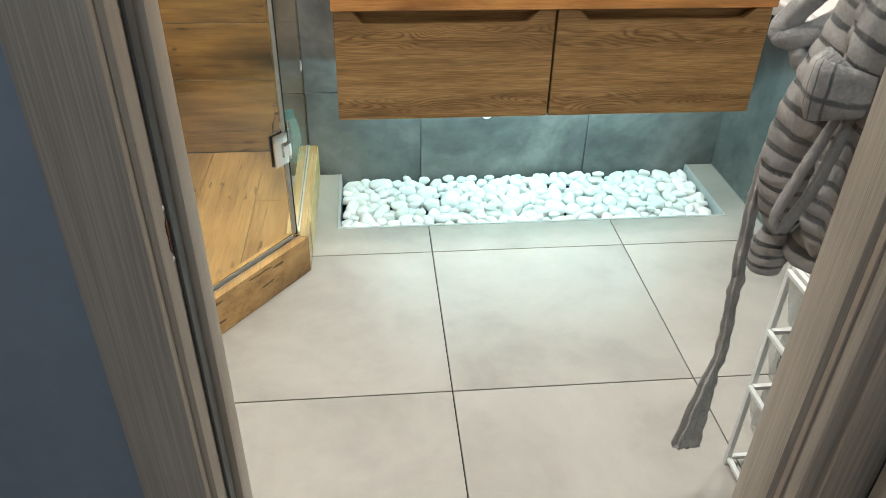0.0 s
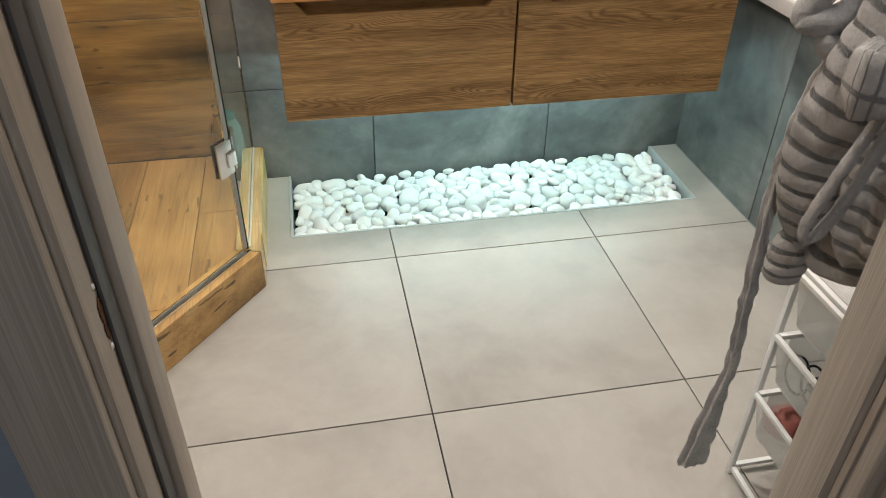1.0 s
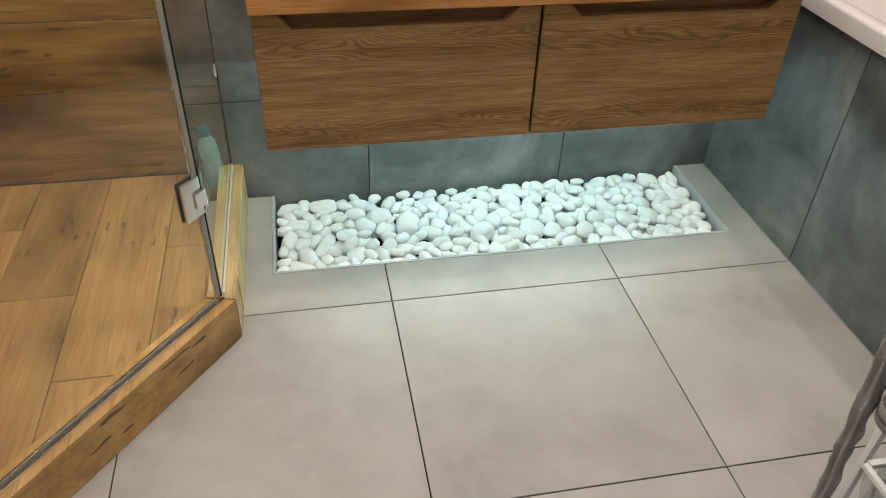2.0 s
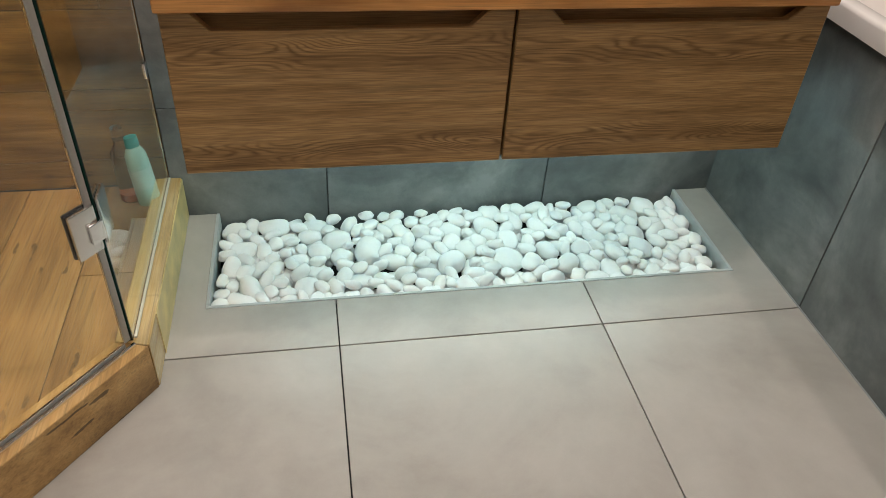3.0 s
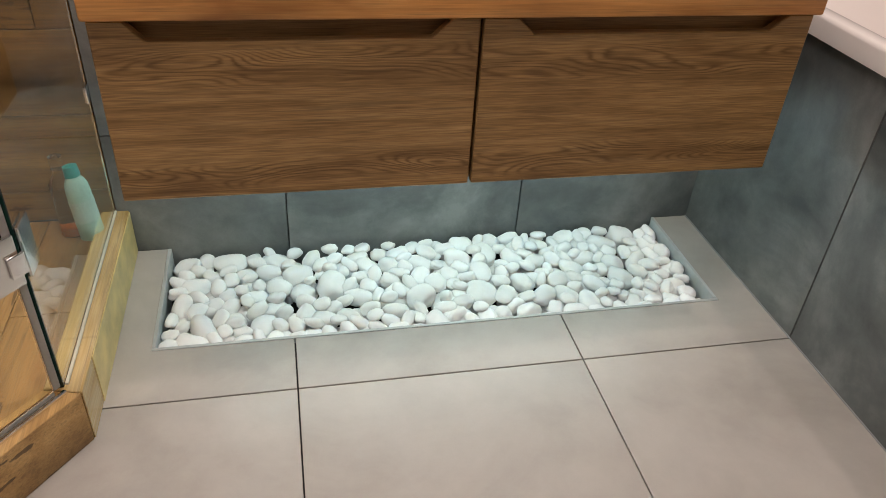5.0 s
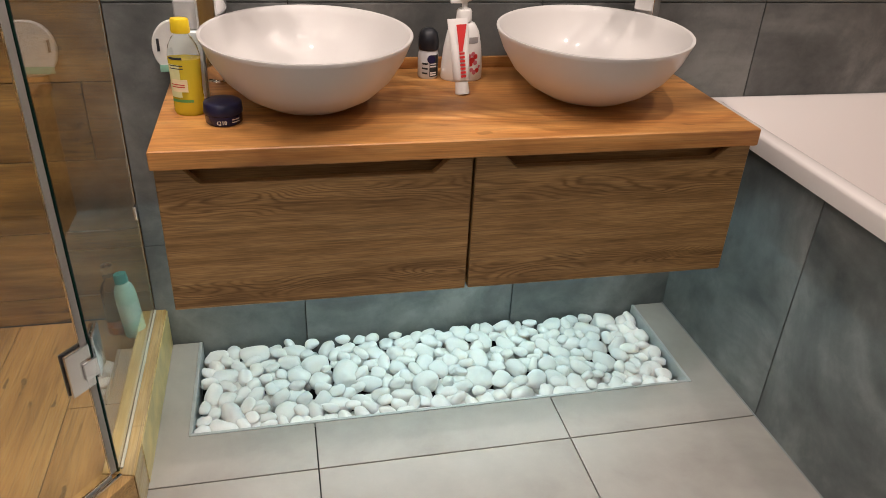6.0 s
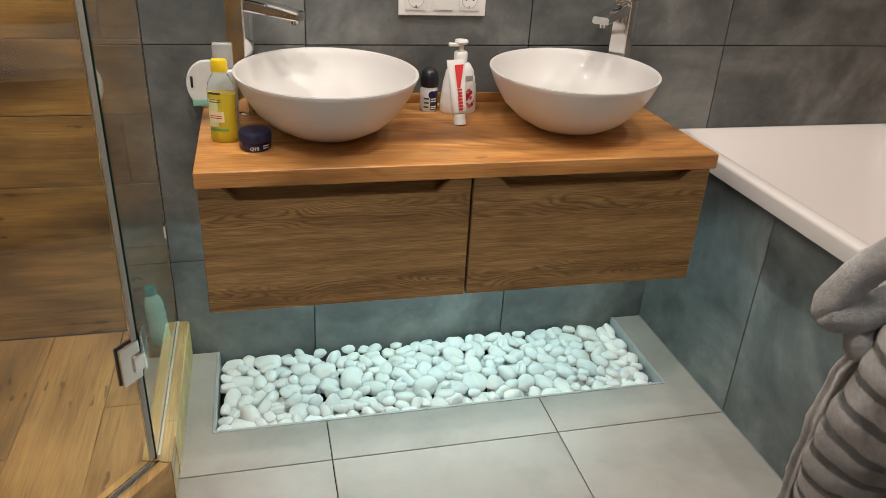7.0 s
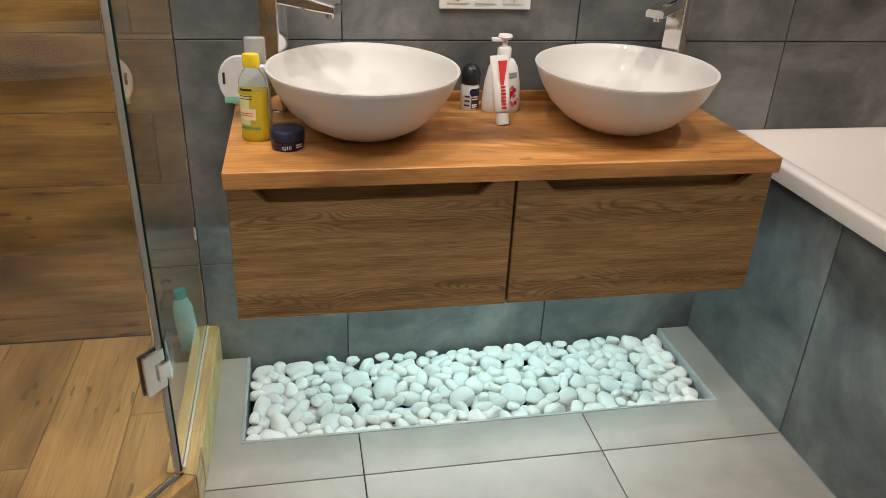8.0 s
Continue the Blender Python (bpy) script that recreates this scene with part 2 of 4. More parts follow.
    if plank:
        rnd = s.n("ShaderNodeObjectInfo").outputs["Random"]
        hsv = s.n("ShaderNodeHueSaturation", Value=s.math("ADD", s.math("MULTIPLY", rnd, plank), 1 - plank / 2), Color=col)
        col = hsv.outputs[0]
    s.set(color=col, rough=s.math("ADD", s.math("MULTIPLY", fibre, 0.2), rough - 0.1), coat=coat, coat_rough=0.25)
    s.bump(s.math("ADD", fibre, s.math("MULTIPLY", rings, 0.3)), 0.12, 0.0012)
    return s.m


def veneer(name, dark, mid, light, lines=0.42):
    """Brushed upright foil: fine pale lines on a cloudy ground."""
    s = Shader(name)
    p = s.place()
    cloud = s.noise(s.scaled(p, (14.0, 14.0, 2.2)), 1.0, 4, 0.6)
    line = s.noise(s.scaled(p, (420.0, 420.0, 3.5)), 1.0, 3, 0.55, 0.2)
    wide = s.noise(s.scaled(p, (110.0, 110.0, 2.0)), 1.0, 3, 0.6)
    base = s.ramp(s.math("ADD", s.math("MULTIPLY", cloud, 0.6), s.math("MULTIPLY", wide, 0.4)), [(0.36, dark), (0.62, mid)])
    col = s.mix(s.math("MULTIPLY", s.ramp(line, [(0.47, (0, 0, 0)), (0.60, (1, 1, 1))]), lines), base, light)
    s.set(color=col, rough=0.5, spec=0.4)
    s.bump(line, 0.25, 0.002)
    return s.m


def plain(name, rgb, rough=0.5, metal=0.0, vary=0.06, scale=40.0, **kw):
    s = Shader(name)
    p = s.place()
    f = s.noise(p, scale, 4, 0.6)
    col = s.ramp(f, [(0.3, tuple(max(0, c * (1 - vary)) for c in rgb)), (0.7, tuple(min(1, c * (1 + vary)) for c in rgb))])
    s.set(color=col, metal=metal, rough=s.math("ADD", s.math("MULTIPLY", f, 0.1), max(rough - 0.05, 0)), **kw)
    return s.m


def glassy(name, rgb, rough=0.0, ior=1.45):
    return Shader(name).set(color=rgb, rough=rough, ior=ior, trans=1.0).m


FLOOR_TILE = cloudy_tile("beige_cement_tile", (0.30, 0.272, 0.246), (0.385, 0.353, 0.32), (0.45, 0.418, 0.382), 0.42, 2.4)
WALL_TILE = cloudy_tile("slate_grey_tile", (0.055, 0.06, 0.06), (0.12, 0.125, 0.122), (0.23, 0.235, 0.225), 0.42, 2.6, 0.36)
WALL_GROUT = plain("grey_grout", (0.085, 0.083, 0.08), 0.9)
GROUT = plain("dark_grout", (0.018, 0.018, 0.018), 0.9)
LIGHT_GROUT = plain("brown_grout", (0.10, 0.065, 0.04), 0.9)
PLASTER = plain("white_plaster", (0.74, 0.72, 0.69), 0.85, 0, 0.03, 8)
HALL_PAINT = plain("blue_grey_paint", (0.27, 0.315, 0.385), 0.8, 0, 0.05, 20)
WOOD_TILE = oak("oak_look_tile", ((0.15, 0.072, 0.019), (0.27, 0.143, 0.040), (0.37, 0.21, 0.066)), 0, 0.42, 16, 1.0, 9.0, 4.0, 0.4, 0.28, cracks=0.6, cloud=0.75, threads=0.26)
WOOD_FLOOR = oak("oak_look_floor_tile", ((0.21, 0.105, 0.032), (0.37, 0.20, 0.066), (0.45, 0.265, 0.098)), 1, 0.42, 16, 0.6, 9.0, 4.0, 0.2, 0.15, 0.0, 2, cracks=1.1, cloud=0.3, threads=0.16)
KERB_WOOD = oak("oak_look_kerb_tile", ((0.25, 0.13, 0.042), (0.47, 0.275, 0.098), (0.58, 0.37, 0.155)), 1, 0.38, 16, 0.9, 9.0, 4.0, 0.3, 0.0, 0.0, 0)
# kerb oak in paler tones: the light strip's reflection is put into the colour
KERB_LIT = oak("lit_oak_look_kerb_tile", ((0.31, 0.17, 0.055), (0.50, 0.345, 0.145), (0.63, 0.49, 0.28)), 1, 0.18, 16, 0.25, 9.0, 4.0, 0.3, 0.0, 0.0, 0)
DRAWER_WOOD = oak("brown_oak_laminate", ((0.16, 0.085, 0.028), (0.325, 0.188, 0.07), (0.455, 0.285, 0.12)), 0, 0.45, 26, 0.0, 3.0, 15.0, 0.9, 0.0, 0.0, 1, 0.19, ((0.640, 0.036), (0.456, 0.026)), cloud=0.25)
COUNTER_WOOD = oak("golden_oak_worktop", ((0.33, 0.118, 0.030), (0.57, 0.265, 0.076), (0.72, 0.39, 0.138)), 0, 0.4, 14, 0.85, 7.7, 5.0, 0.6, 0.0, 0.0, 2, cracks=0.45, cloud=0.55, threads=0.24)
FRAME_WOOD = veneer("grey_brown_veneer", (0.34, 0.295, 0.247), (0.46, 0.405, 0.345), (0.60, 0.54, 0.475))
PEBBLE = plain("white_marble_pebble", (0.88, 0.87, 0.855), 0.5, 0, 0.04, 22, sub=0.35)
PEBBLE.node_tree.nodes["Principled BSDF"].inputs["Subsurface Radius"].default_value = (0.012, 0.011, 0.010)
PEBBLE.node_tree.nodes["Principled BSDF"].inputs["Subsurface Scale"].default_value = 1.0
TRIM = plain("pale_grey_trim", (0.50, 0.52, 0.52), 0.35, 0.2)
CERAMIC = Shader("white_ceramic").set(color=(0.68, 0.655, 0.635), rough=0.4, coat=0.35, coat_rough=0.04).m
ACRYLIC = Shader("white_acrylic").set(color=(0.80, 0.76, 0.745), rough=0.12, coat=0.4, coat_rough=0.05).m
CHROME = Shader("chrome").set(color=(0.82, 0.83, 0.84), metal=1.0, rough=0.08).m
SATIN = Shader("satin_chrome").set(color=(0.72, 0.72, 0.71), metal=1.0, rough=0.22).m
GLASS = glassy("clear_glass", (0.93, 0.985, 0.965))
GLASS_EDGE = Shader("green_glass_edge").set(color=(0.004, 0.028, 0.021), rough=0.1).m
SEAL = Shader("clear_seal").set(color=(0.42, 0.42, 0.40), rough=0.3, trans=0.45, ior=1.4).m
MILKY = Shader("milky_silicone").set(color=(0.80, 0.77, 0.64), rough=0.2, trans=0.35, ior=1.4).m
SILICONE = plain("yellowed_silicone", (0.62, 0.47, 0.20), 0.35, 0, 0.25, 14)
WHITE_PLASTIC = Shader("white_plastic").set(color=(0.80, 0.79, 0.77), rough=0.3).m
WHITE_METAL = Shader("white_enamel").set(color=(0.74, 0.74, 0.73), rough=0.35).m
BLACK = Shader("black_plastic").set(color=(0.012, 0.013, 0.018), rough=0.3).m
GASKET_SHADED = Shader("shaded_rubber").set(color=(0.085, 0.086, 0.088), rough=0.5).m
FRAME_FOIL = veneer("smooth_grey_brown_foil", (0.37, 0.322, 0.27), (0.45, 0.397, 0.337), (0.54, 0.485, 0.425), 0.16)
FRAME_SEAL = Shader("pale_rubber").set(color=(0.42, 0.36, 0.30), rough=0.6).m
RAW_WOOD_SHADED = plain("shaded_raw_chipboard", (0.10, 0.04, 0.016), 0.9, 0, 0.6, 90)
GLOW_WARM = Shader("lamp_glow").set(color=(1, 1, 1), emit=(1.0, 0.86, 0.7), power=18.0).m
GLOW_LED = Shader("led_glow").set(color=(1, 1, 1), emit=LED_RGB, power=LED_W).m


def plush(name, light, dark, period, share, ring=0.0):
    """Terry fleece with dark bands along the v of the UV."""
    s = Shader(name)
    p = s.place()
    uv = s.n("ShaderNodeUVMap").outputs[0]
    v = s.n("ShaderNodeSeparateXYZ", Vector=uv).outputs[1]
    w = s.math("ADD", v, s.math("MULTIPLY", s.math("SUBTRACT", s.noise(p, 9, 2), 0.5), 0.022))
    f = s.math("FRACT", s.math("DIVIDE", w, period))
    tri = s.math("SUBTRACT", 0.5, s.math("ABSOLUTE", s.math("SUBTRACT", f, 0.5)))
    fray = s.math("ADD", tri, s.math("MULTIPLY", s.math("SUBTRACT", s.noise(p, 130, 3, 0.7), 0.5), 0.16))
    thick = s.math("MULTIPLY", s.math("ADD", s.noise(s.scaled(uv, (1.3, 24.0, 1.0)), 1.0, 1), 0.45), share * 0.5)
    band = s.ramp(s.math("SUBTRACT", fray, thick), [(0.0, (1, 1, 1)), (0.07, (0, 0, 0))])
    if ring:
        u = s.n("ShaderNodeSeparateXYZ", Vector=uv).outputs[0]
        ur = s.math("ABSOLUTE", s.math("SUBTRACT", s.math("FRACT", s.math("MULTIPLY", u, ring)), 0.5))
        band = s.math("MAXIMUM", band, s.ramp(ur, [(0.05, (1, 1, 1)), (0.11, (0, 0, 0))]))
    tuft = s.noise(p, 210, 5, 0.85)
    soft = s.noise(p, 28, 3, 0.6)
    base = s.ramp(s.math("ADD", s.math("MULTIPLY", tuft, 0.6), s.math("MULTIPLY", soft, 0.4)), [(0.36, tuple(c * 0.6 for c in light)), (0.62, tuple(min(1, c * 1.2) for c in light))])
    col = s.mix(s.math("MULTIPLY", band, 0.92 if share else 0.0), base, dark)
    s.set(color=col, rough=0.95, sheen=1.0, sheen_rough=0.4, spec=0.1)
    s.bump(s.math("ADD", s.math("MULTIPLY", tuft, 1.6), soft), 0.9, 0.009)
    return s.m


ROBE = plush("striped_grey_fleece", (0.77, 0.715, 0.68), (0.055, 0.053, 0.06), 0.030, 0.23)
ROBE_CUFF = plush("fine_striped_grey_fleece", (0.68, 0.63, 0.60), (0.045, 0.045, 0.05), 0.02, 0.26)
ROBE_PLAIN = plush("grey_fleece", (0.76, 0.71, 0.675), (0.05, 0.05, 0.06), 0.05, 0.0)
ROBE_LIGHT = plush("checked_pale_fleece", (0.84, 0.77, 0.715), (0.15, 0.14, 0.14), 0.036, 0.11, 12.0)


def mesh_screen(name):
    s = Shader(name)
    pos = s.n("ShaderNodeNewGeometry").outputs["Position"]
    sep = s.n("ShaderNodeSeparateXYZ", Vector=pos)
    sx2, sy2, sz2 = sep.outputs[0], sep.outputs[1], sep.outputs[2]
    f1 = s.math("FRACT", s.math("MULTIPLY", s.math("ADD", sx2, sy2), 420.0))
    f2 = s.math("FRACT", s.math("MULTIPLY", s.math("ADD", sz2, s.math("SUBTRACT", sx2, sy2)), 420.0))
    total = s.math("MULTIPLY", s.math("GREATER_THAN", f1, 0.25), s.math("GREATER_THAN", f2, 0.25))
    a = s.math("SUBTRACT", 1.0, s.math("MULTIPLY", total, 0.97))
    s.set(color=(0.72, 0.72, 0.71), rough=0.4, alpha=a)
    return s.m


SCREEN = mesh_screen("white_wire_screen")

# ---------------------------------------------------------------- the room
BACK, FRONT, HALL, LEFT, RIGHT = 0.522, -1.168, -1.262, -1.25, 1.87
JAMB = -1.149                     # room side of the door frame
PIT = (-0.284, 0.992, 0.158)      # x0, x1, front y; it runs to the back wall
DOOR = (-0.366, 0.396)            # clear opening
PIT_Z = -0.085

bm = bmesh.new()
box(bm, LEFT, RIGHT, HALL - 1.6, PIT[2] - 0.012, -0.2, -0.009)
box(bm, LEFT, PIT[0] - 0.012, PIT[2] - 0.012, BACK, -0.2, -0.009)
box(bm, PIT[1] + 0.012, RIGHT, PIT[2] - 0.012, BACK, -0.2, -0.009)
box(bm, PIT[0] - 0.012, PIT[1] + 0.012, PIT[2] - 0.012, BACK, -0.2, PIT_Z)
floor = setting("floor", bm, GROUT, "beige cement-look tiled floor with thin dark joints", "floor")
bm = cbox(LEFT - 0.1, RIGHT + 0.1, BACK + 0.010, BACK + 0.16, -0.2, CEIL)
wall_north = setting("wall_north", bm, WALL_GROUT, "dark grey cement-look tiled wall behind the vanity", "wall")
wall_east = setting("wall_east", cbox(RIGHT + 0.01, RIGHT + 0.15, HALL - 1.6, BACK + 0.01, -0.2, CEIL), LIGHT_GROUT, "oak-look plank tiled wall beside the bathtub", "wall")
wall_west = setting("wall_west", cbox(LEFT - 0.15, LEFT, HALL - 1.6, BACK + 0.01, -0.2, CEIL), WOOD_TILE, "oak-look wall at the far side of the shower", "wall")
bm = bmesh.new()
box(bm, LEFT, DOOR[0] - 0.03, HALL, FRONT, -0.009, CEIL)
box(bm, DOOR[1] + 0.03, RIGHT + 0.01, HALL, FRONT, -0.009, CEIL)
box(bm, DOOR[0] - 0.03, DOOR[1] + 0.03, HALL, FRONT, 2.06, CEIL)
wall_south = setting("wall_south", bm, PLASTER, "plain plastered wall with the door opening", "wall")
bm = bmesh.new()
box(bm, LEFT, DOOR[0] - 0.05, HALL - 0.006, HALL - 0.001, 0, CEIL)
box(bm, DOOR[1] + 0.06, RIGHT, HALL - 0.006, HALL - 0.001, 0, CEIL)
setting("wall_hall_paint", bm, HALL_PAINT, "blue-grey painted hall side of the wall", "wall")
setting("wall_hall_back", cbox(LEFT, RIGHT, HALL - 1.75, HALL - 1.6, -0.2, CEIL), HALL_PAINT, "blue-grey painted hall wall", "wall")
setting("ceiling", cbox(LEFT - 0.1, RIGHT + 0.1, HALL - 1.7, BACK + 0.1, CEIL, CEIL + 0.1), PLASTER, "smooth white ceiling", "ceiling")


# ---- door frame: a rebate towards the hall with a shade-coloured seal, and an empty latch mortise
def jamb(side, x, z1):
    """side +1: the face looks towards +x. Room side first, then the step into the rebate, then the hall edge."""
    d, step = (0.013, 0.048) if side > 0 else (0.012, 0.074)
    pts = [(-0.034, JAMB), (-0.003, JAMB), (-0.0008, JAMB - 0.001), (0, JAMB - 0.004), (0, JAMB - step + 0.004), (-0.001, JAMB - step + 0.001), (-0.004, JAMB - step),
           (-d, JAMB - step - 0.004), (-d, HALL + 0.008), (-d - 0.0015, HALL + 0.002), (-d - 0.005, HALL - 0.001), (-d - 0.034, HALL - 0.001)]
    bm = prism([(x + side * u, v) for u, v in pts], 0, z1)
    return bm


def casing(side, x):
    """A flat board with softly rounded long edges."""
    w, y0, y1 = 0.076, HALL - 0.016, HALL - 0.0015
    pts = [(0, y1), (0, y0 + 0.004), (-0.0012, y0 + 0.0012), (-0.004, y0), (-w + 0.006, y0), (-w + 0.0018, y0 + 0.0018), (-w, y0 + 0.006), (-w, y1)]
    return prism([(x + side * u, v) for u, v in pts], 0, 2.11)


door_frame = thing("door_1", (0, HALL, 0), "grey-brown veneered door frame with vertical grain and casing", "door frame", "", "structure")
for s, x in ((1, DOOR[0]), (-1, DOOR[1])):
    jb = part("jamb", jamb(s, x, 2.05), FRAME_FOIL if s > 0 else FRAME_WOOD, door_frame, "", 25)
    if s > 0:
        x0, x1 = x - 0.0128, x - 0.0085
        # seal drawn wide and dark: the step's shade is in its colour
        part("seal", cbox(x0, x1, JAMB - 0.078, JAMB - 0.0535, 0, 2.05, 0.0015), GASKET_SHADED, jb, "rubber door seal coloured dark for the shade in the rebate")
    else:
        part("seal", cbox(x + 0.0075, x + 0.0118, JAMB - 0.090, JAMB - 0.0795, 0, 2.05, 0.0015), FRAME_SEAL, jb, "pale rubber door seal")
    part("casing", casing(s, x - s * (0.021 if s > 0 else 0.034)), FRAME_WOOD, door_frame, "", 25)
part("head", cbox(DOOR[0] - 0.02, DOOR[1] + 0.02, HALL - 0.001, JAMB, 2.051, 2.08), FRAME_WOOD, door_frame)
part("head_casing", cbox(DOOR[0] - 0.025, DOOR[1] + 0.025, HALL - 0.016, HALL - 0.0015, 2.055, 2.11, 0.003), FRAME_WOOD, door_frame)
MORTISE = (DOOR[0] - 0.0128, HALL + 0.031, 0.868)
bm = bmesh.new()
prof = [(0.0048 + 0.0015 * math.sin(5 * a + 1) + 0.0009 * math.sin(11 * a), 0.021 + 0.0016 * math.sin(3 * a)) for a in [2 * math.pi * k / 28 for k in range(28)]]
ring = [bm.verts.new((MORTISE[0], MORTISE[1] + prof[k][0] * math.cos(2 * math.pi * k / 28), MORTISE[2] + prof[k][1] * math.sin(2 * math.pi * k / 28))) for k in range(28)]
bm.faces.new(ring)
r = bmesh.ops.extrude_face_region(bm, geom=list(bm.faces))
for v in r["geom"]:
    if isinstance(v, bmesh.types.BMVert):
        v.co.x += 0.0008
# flat raised patch of raw wood, coloured dark for the shade inside the mortise
part("latch_mortise", bm, RAW_WOOD_SHADED, door_frame, "chipped raw latch mortise, its hollow's shade in the colour, no strike plate")
for dz in (0.031, -0.030):
    bm = lathe([(0, 0.0006), (0.0016, 0.0012), (0.0030, 0.0006), (0.0038, 0.0)], 12, pose(MORTISE[0], MORTISE[1], MORTISE[2] + dz, 0, 90, 0))
    for v in bm.verts:
        v.co += Vector((0, 0.0012, 0.0016)) * noise.noise(v.co * 400)
    part("screw_hole", bm, WHITE_PLASTIC, door_frame, "splintered screw hole")

door_leaf = thing("door_2", (0.50, HALL - 0.03, 0), "grey-brown veneered door standing wide open in the hall", "door", "", "structure")
part("leaf", cbox(0.486, 0.526, HALL - 0.79, HALL - 0.032, 0.008, 2.03, 0.003), FRAME_WOOD, door_leaf)
for z in (0.25, 1.75):
    part("hinge", lathe([(0, -0.05), (0.007, -0.05), (0.007, 0.05), (0, 0.05)], 12, pose(0.479, HALL - 0.026, z)), SATIN, door_leaf)


# ---- pebble pit edge
pit_trim = thing("pit_trim", (0.35, PIT[2], 0), "pale grey angle trim edging the pebble pit", "trim", "", "structure")
t = 0.008
part("front_profile", cbox(PIT[0] - t, PIT[1] + t, PIT[2] - t, PIT[2], -0.08, 0.0015, 0.001, 1), TRIM, pit_trim)
part("side_profile", cbox(PIT[0] - t, PIT[0], PIT[2] + 0.0005, BACK - 0.002, -0.08, 0.0015, 0.001, 1), TRIM, pit_trim)
part("side_profile", cbox(PIT[1], PIT[1] + t, PIT[2] + 0.0005, BACK - 0.002, -0.08, 0.0015, 0.001, 1), TRIM, pit_trim)

# ---------------------------------------------------------------- shower
KERB_Z, SH_Z = 0.117, 0.10
CORNER = Vector((-0.363, -0.072))
DIAG = Vector((-0.616, -0.788))
far = CORNER + DIAG * 0.75
NRM = Vector((-0.788, 0.616))
W = 0.066
kerb = thing("shower_kerb", (-0.4, 0, 0), "low oak-look tiled kerb round the shower floor", "kerb", "", "structure")
k1 = CORNER + NRM * W
inner_corner = Vector((-0.366 - W, k1.y + (-0.366 - W - k1.x) / DIAG.x * DIAG.y))
side_kerb = [(-0.364, BACK - 0.001), (CORNER.x, CORNER.y), (inner_corner.x, inner_corner.y), (-0.364 - W, BACK - 0.001)]
part("kerb_tile", prism(list(reversed(side_kerb)), 0.0005, KERB_Z, 0.0015), KERB_LIT, kerb, "glossy oak-look tile coloured paler for the light on it")
e = 0.002
a, b = CORNER + DIAG * e, far
diag_kerb = [(a.x, a.y), (b.x, b.y), (b.x + NRM.x * W, b.y + NRM.y * W), (inner_corner.x + DIAG.x * e, inner_corner.y + DIAG.y * e)]
part("kerb_tile", prism(list(reversed(diag_kerb)), 0.0005, KERB_Z, 0.0015), KERB_WOOD, kerb)
part("kerb_tile", cbox(LEFT, far.x - 0.001, far.y, far.y + W, 0.0005, KERB_Z, 0.0015), KERB_WOOD, kerb)
part("silicone_bead", cbox(-0.3645, -0.3618, 0.02, BACK - 0.003, 0.0, 0.113), SILICONE, kerb, "yellowed silicone on the kerb's edge")

PANE_X = -0.398
GC = Vector((PANE_X, -0.061))
screen = thing("shower_screen", (PANE_X, 0.2, KERB_Z), "clear glass shower screen with a hinged door", "shower screen")
pane = part("fixed_pane", cbox(PANE_X - 0.004, PANE_X + 0.004, GC.y + 0.008, BACK - 0.004, KERB_Z + 0.002, 2.0), GLASS, screen)
part("pane_edge", cbox(PANE_X - 0.0042, PANE_X + 0.0042, GC.y + 0.0035, GC.y + 0.0078, KERB_Z + 0.002, 2.0), GLASS_EDGE, pane, "dark green polished glass edge")
pane.visible_shadow = False
rot = math.degrees(math.atan2(DIAG.y, DIAG.x))
dm = pose(GC.x, GC.y, 0, 0, 0, rot)
HZ = 0.011


def on_door(bm):
    bm.transform(dm)
    return bm


door_pane = part("door_pane", on_door(cbox(0.016, 0.66, -0.004, 0.004, KERB_Z + 0.012, 2.0)), GLASS, screen)
door_pane.visible_shadow = False
part("door_seal", on_door(cbox(0.002, 0.0155, -0.005, 0.005, KERB_Z + 0.012, 2.0, 0.002)), SEAL, screen, "translucent vertical door seal")
part("bottom_seal", on_door(cbox(0.016, 0.66, -0.0045, 0.0045, KERB_Z + 0.003, KERB_Z + 0.0115)), SEAL, screen)
part("threshold_strip", on_door(cbox(0.0, 0.66, 0.008, 0.017, KERB_Z, KERB_Z + 0.007, 0.003)), CHROME, screen, "chrome threshold strip")
hinge = part("hinge", on_door(cbox(0.004, 0.054, 0.0045, 0.011, 0.345 + HZ, 0.435 + HZ, 0.002)), SATIN, screen, "square chrome glass hinge")
part("plate", on_door(cbox(0.004, 0.054, -0.011, -0.0045, 0.345 + HZ, 0.435 + HZ, 0.002)), BLACK, hinge)
part("knuckle", on_door(cbox(-0.002, 0.026, 0.0112, 0.017, 0.377, 0.415, 0.002)), CHROME, hinge)
part("plate", cbox(PANE_X + 0.0045, PANE_X + 0.011, GC.y + 0.006, GC.y + 0.056, 0.345 + HZ, 0.435 + HZ, 0.002), SATIN, hinge)
part("plate", cbox(PANE_X - 0.011, PANE_X - 0.0045, GC.y + 0.006, GC.y + 0.056, 0.345 + HZ, 0.435 + HZ, 0.002), SATIN, hinge)
for z in (0.415, 1.8):
    part("wall_clip", cbox(PANE_X - 0.007, PANE_X + 0.007, BACK - 0.022, BACK - 0.0005, z - 0.019, z + 0.019, 0.002), CHROME, screen, "small chrome wall clip")
part("bottom_bead", cbox(PANE_X + 0.0043, PANE_X + 0.0105, GC.y + 0.01, BACK - 0.007, KERB_Z + 0.0002, KERB_Z + 0.006, 0.0025), MILKY, screen)


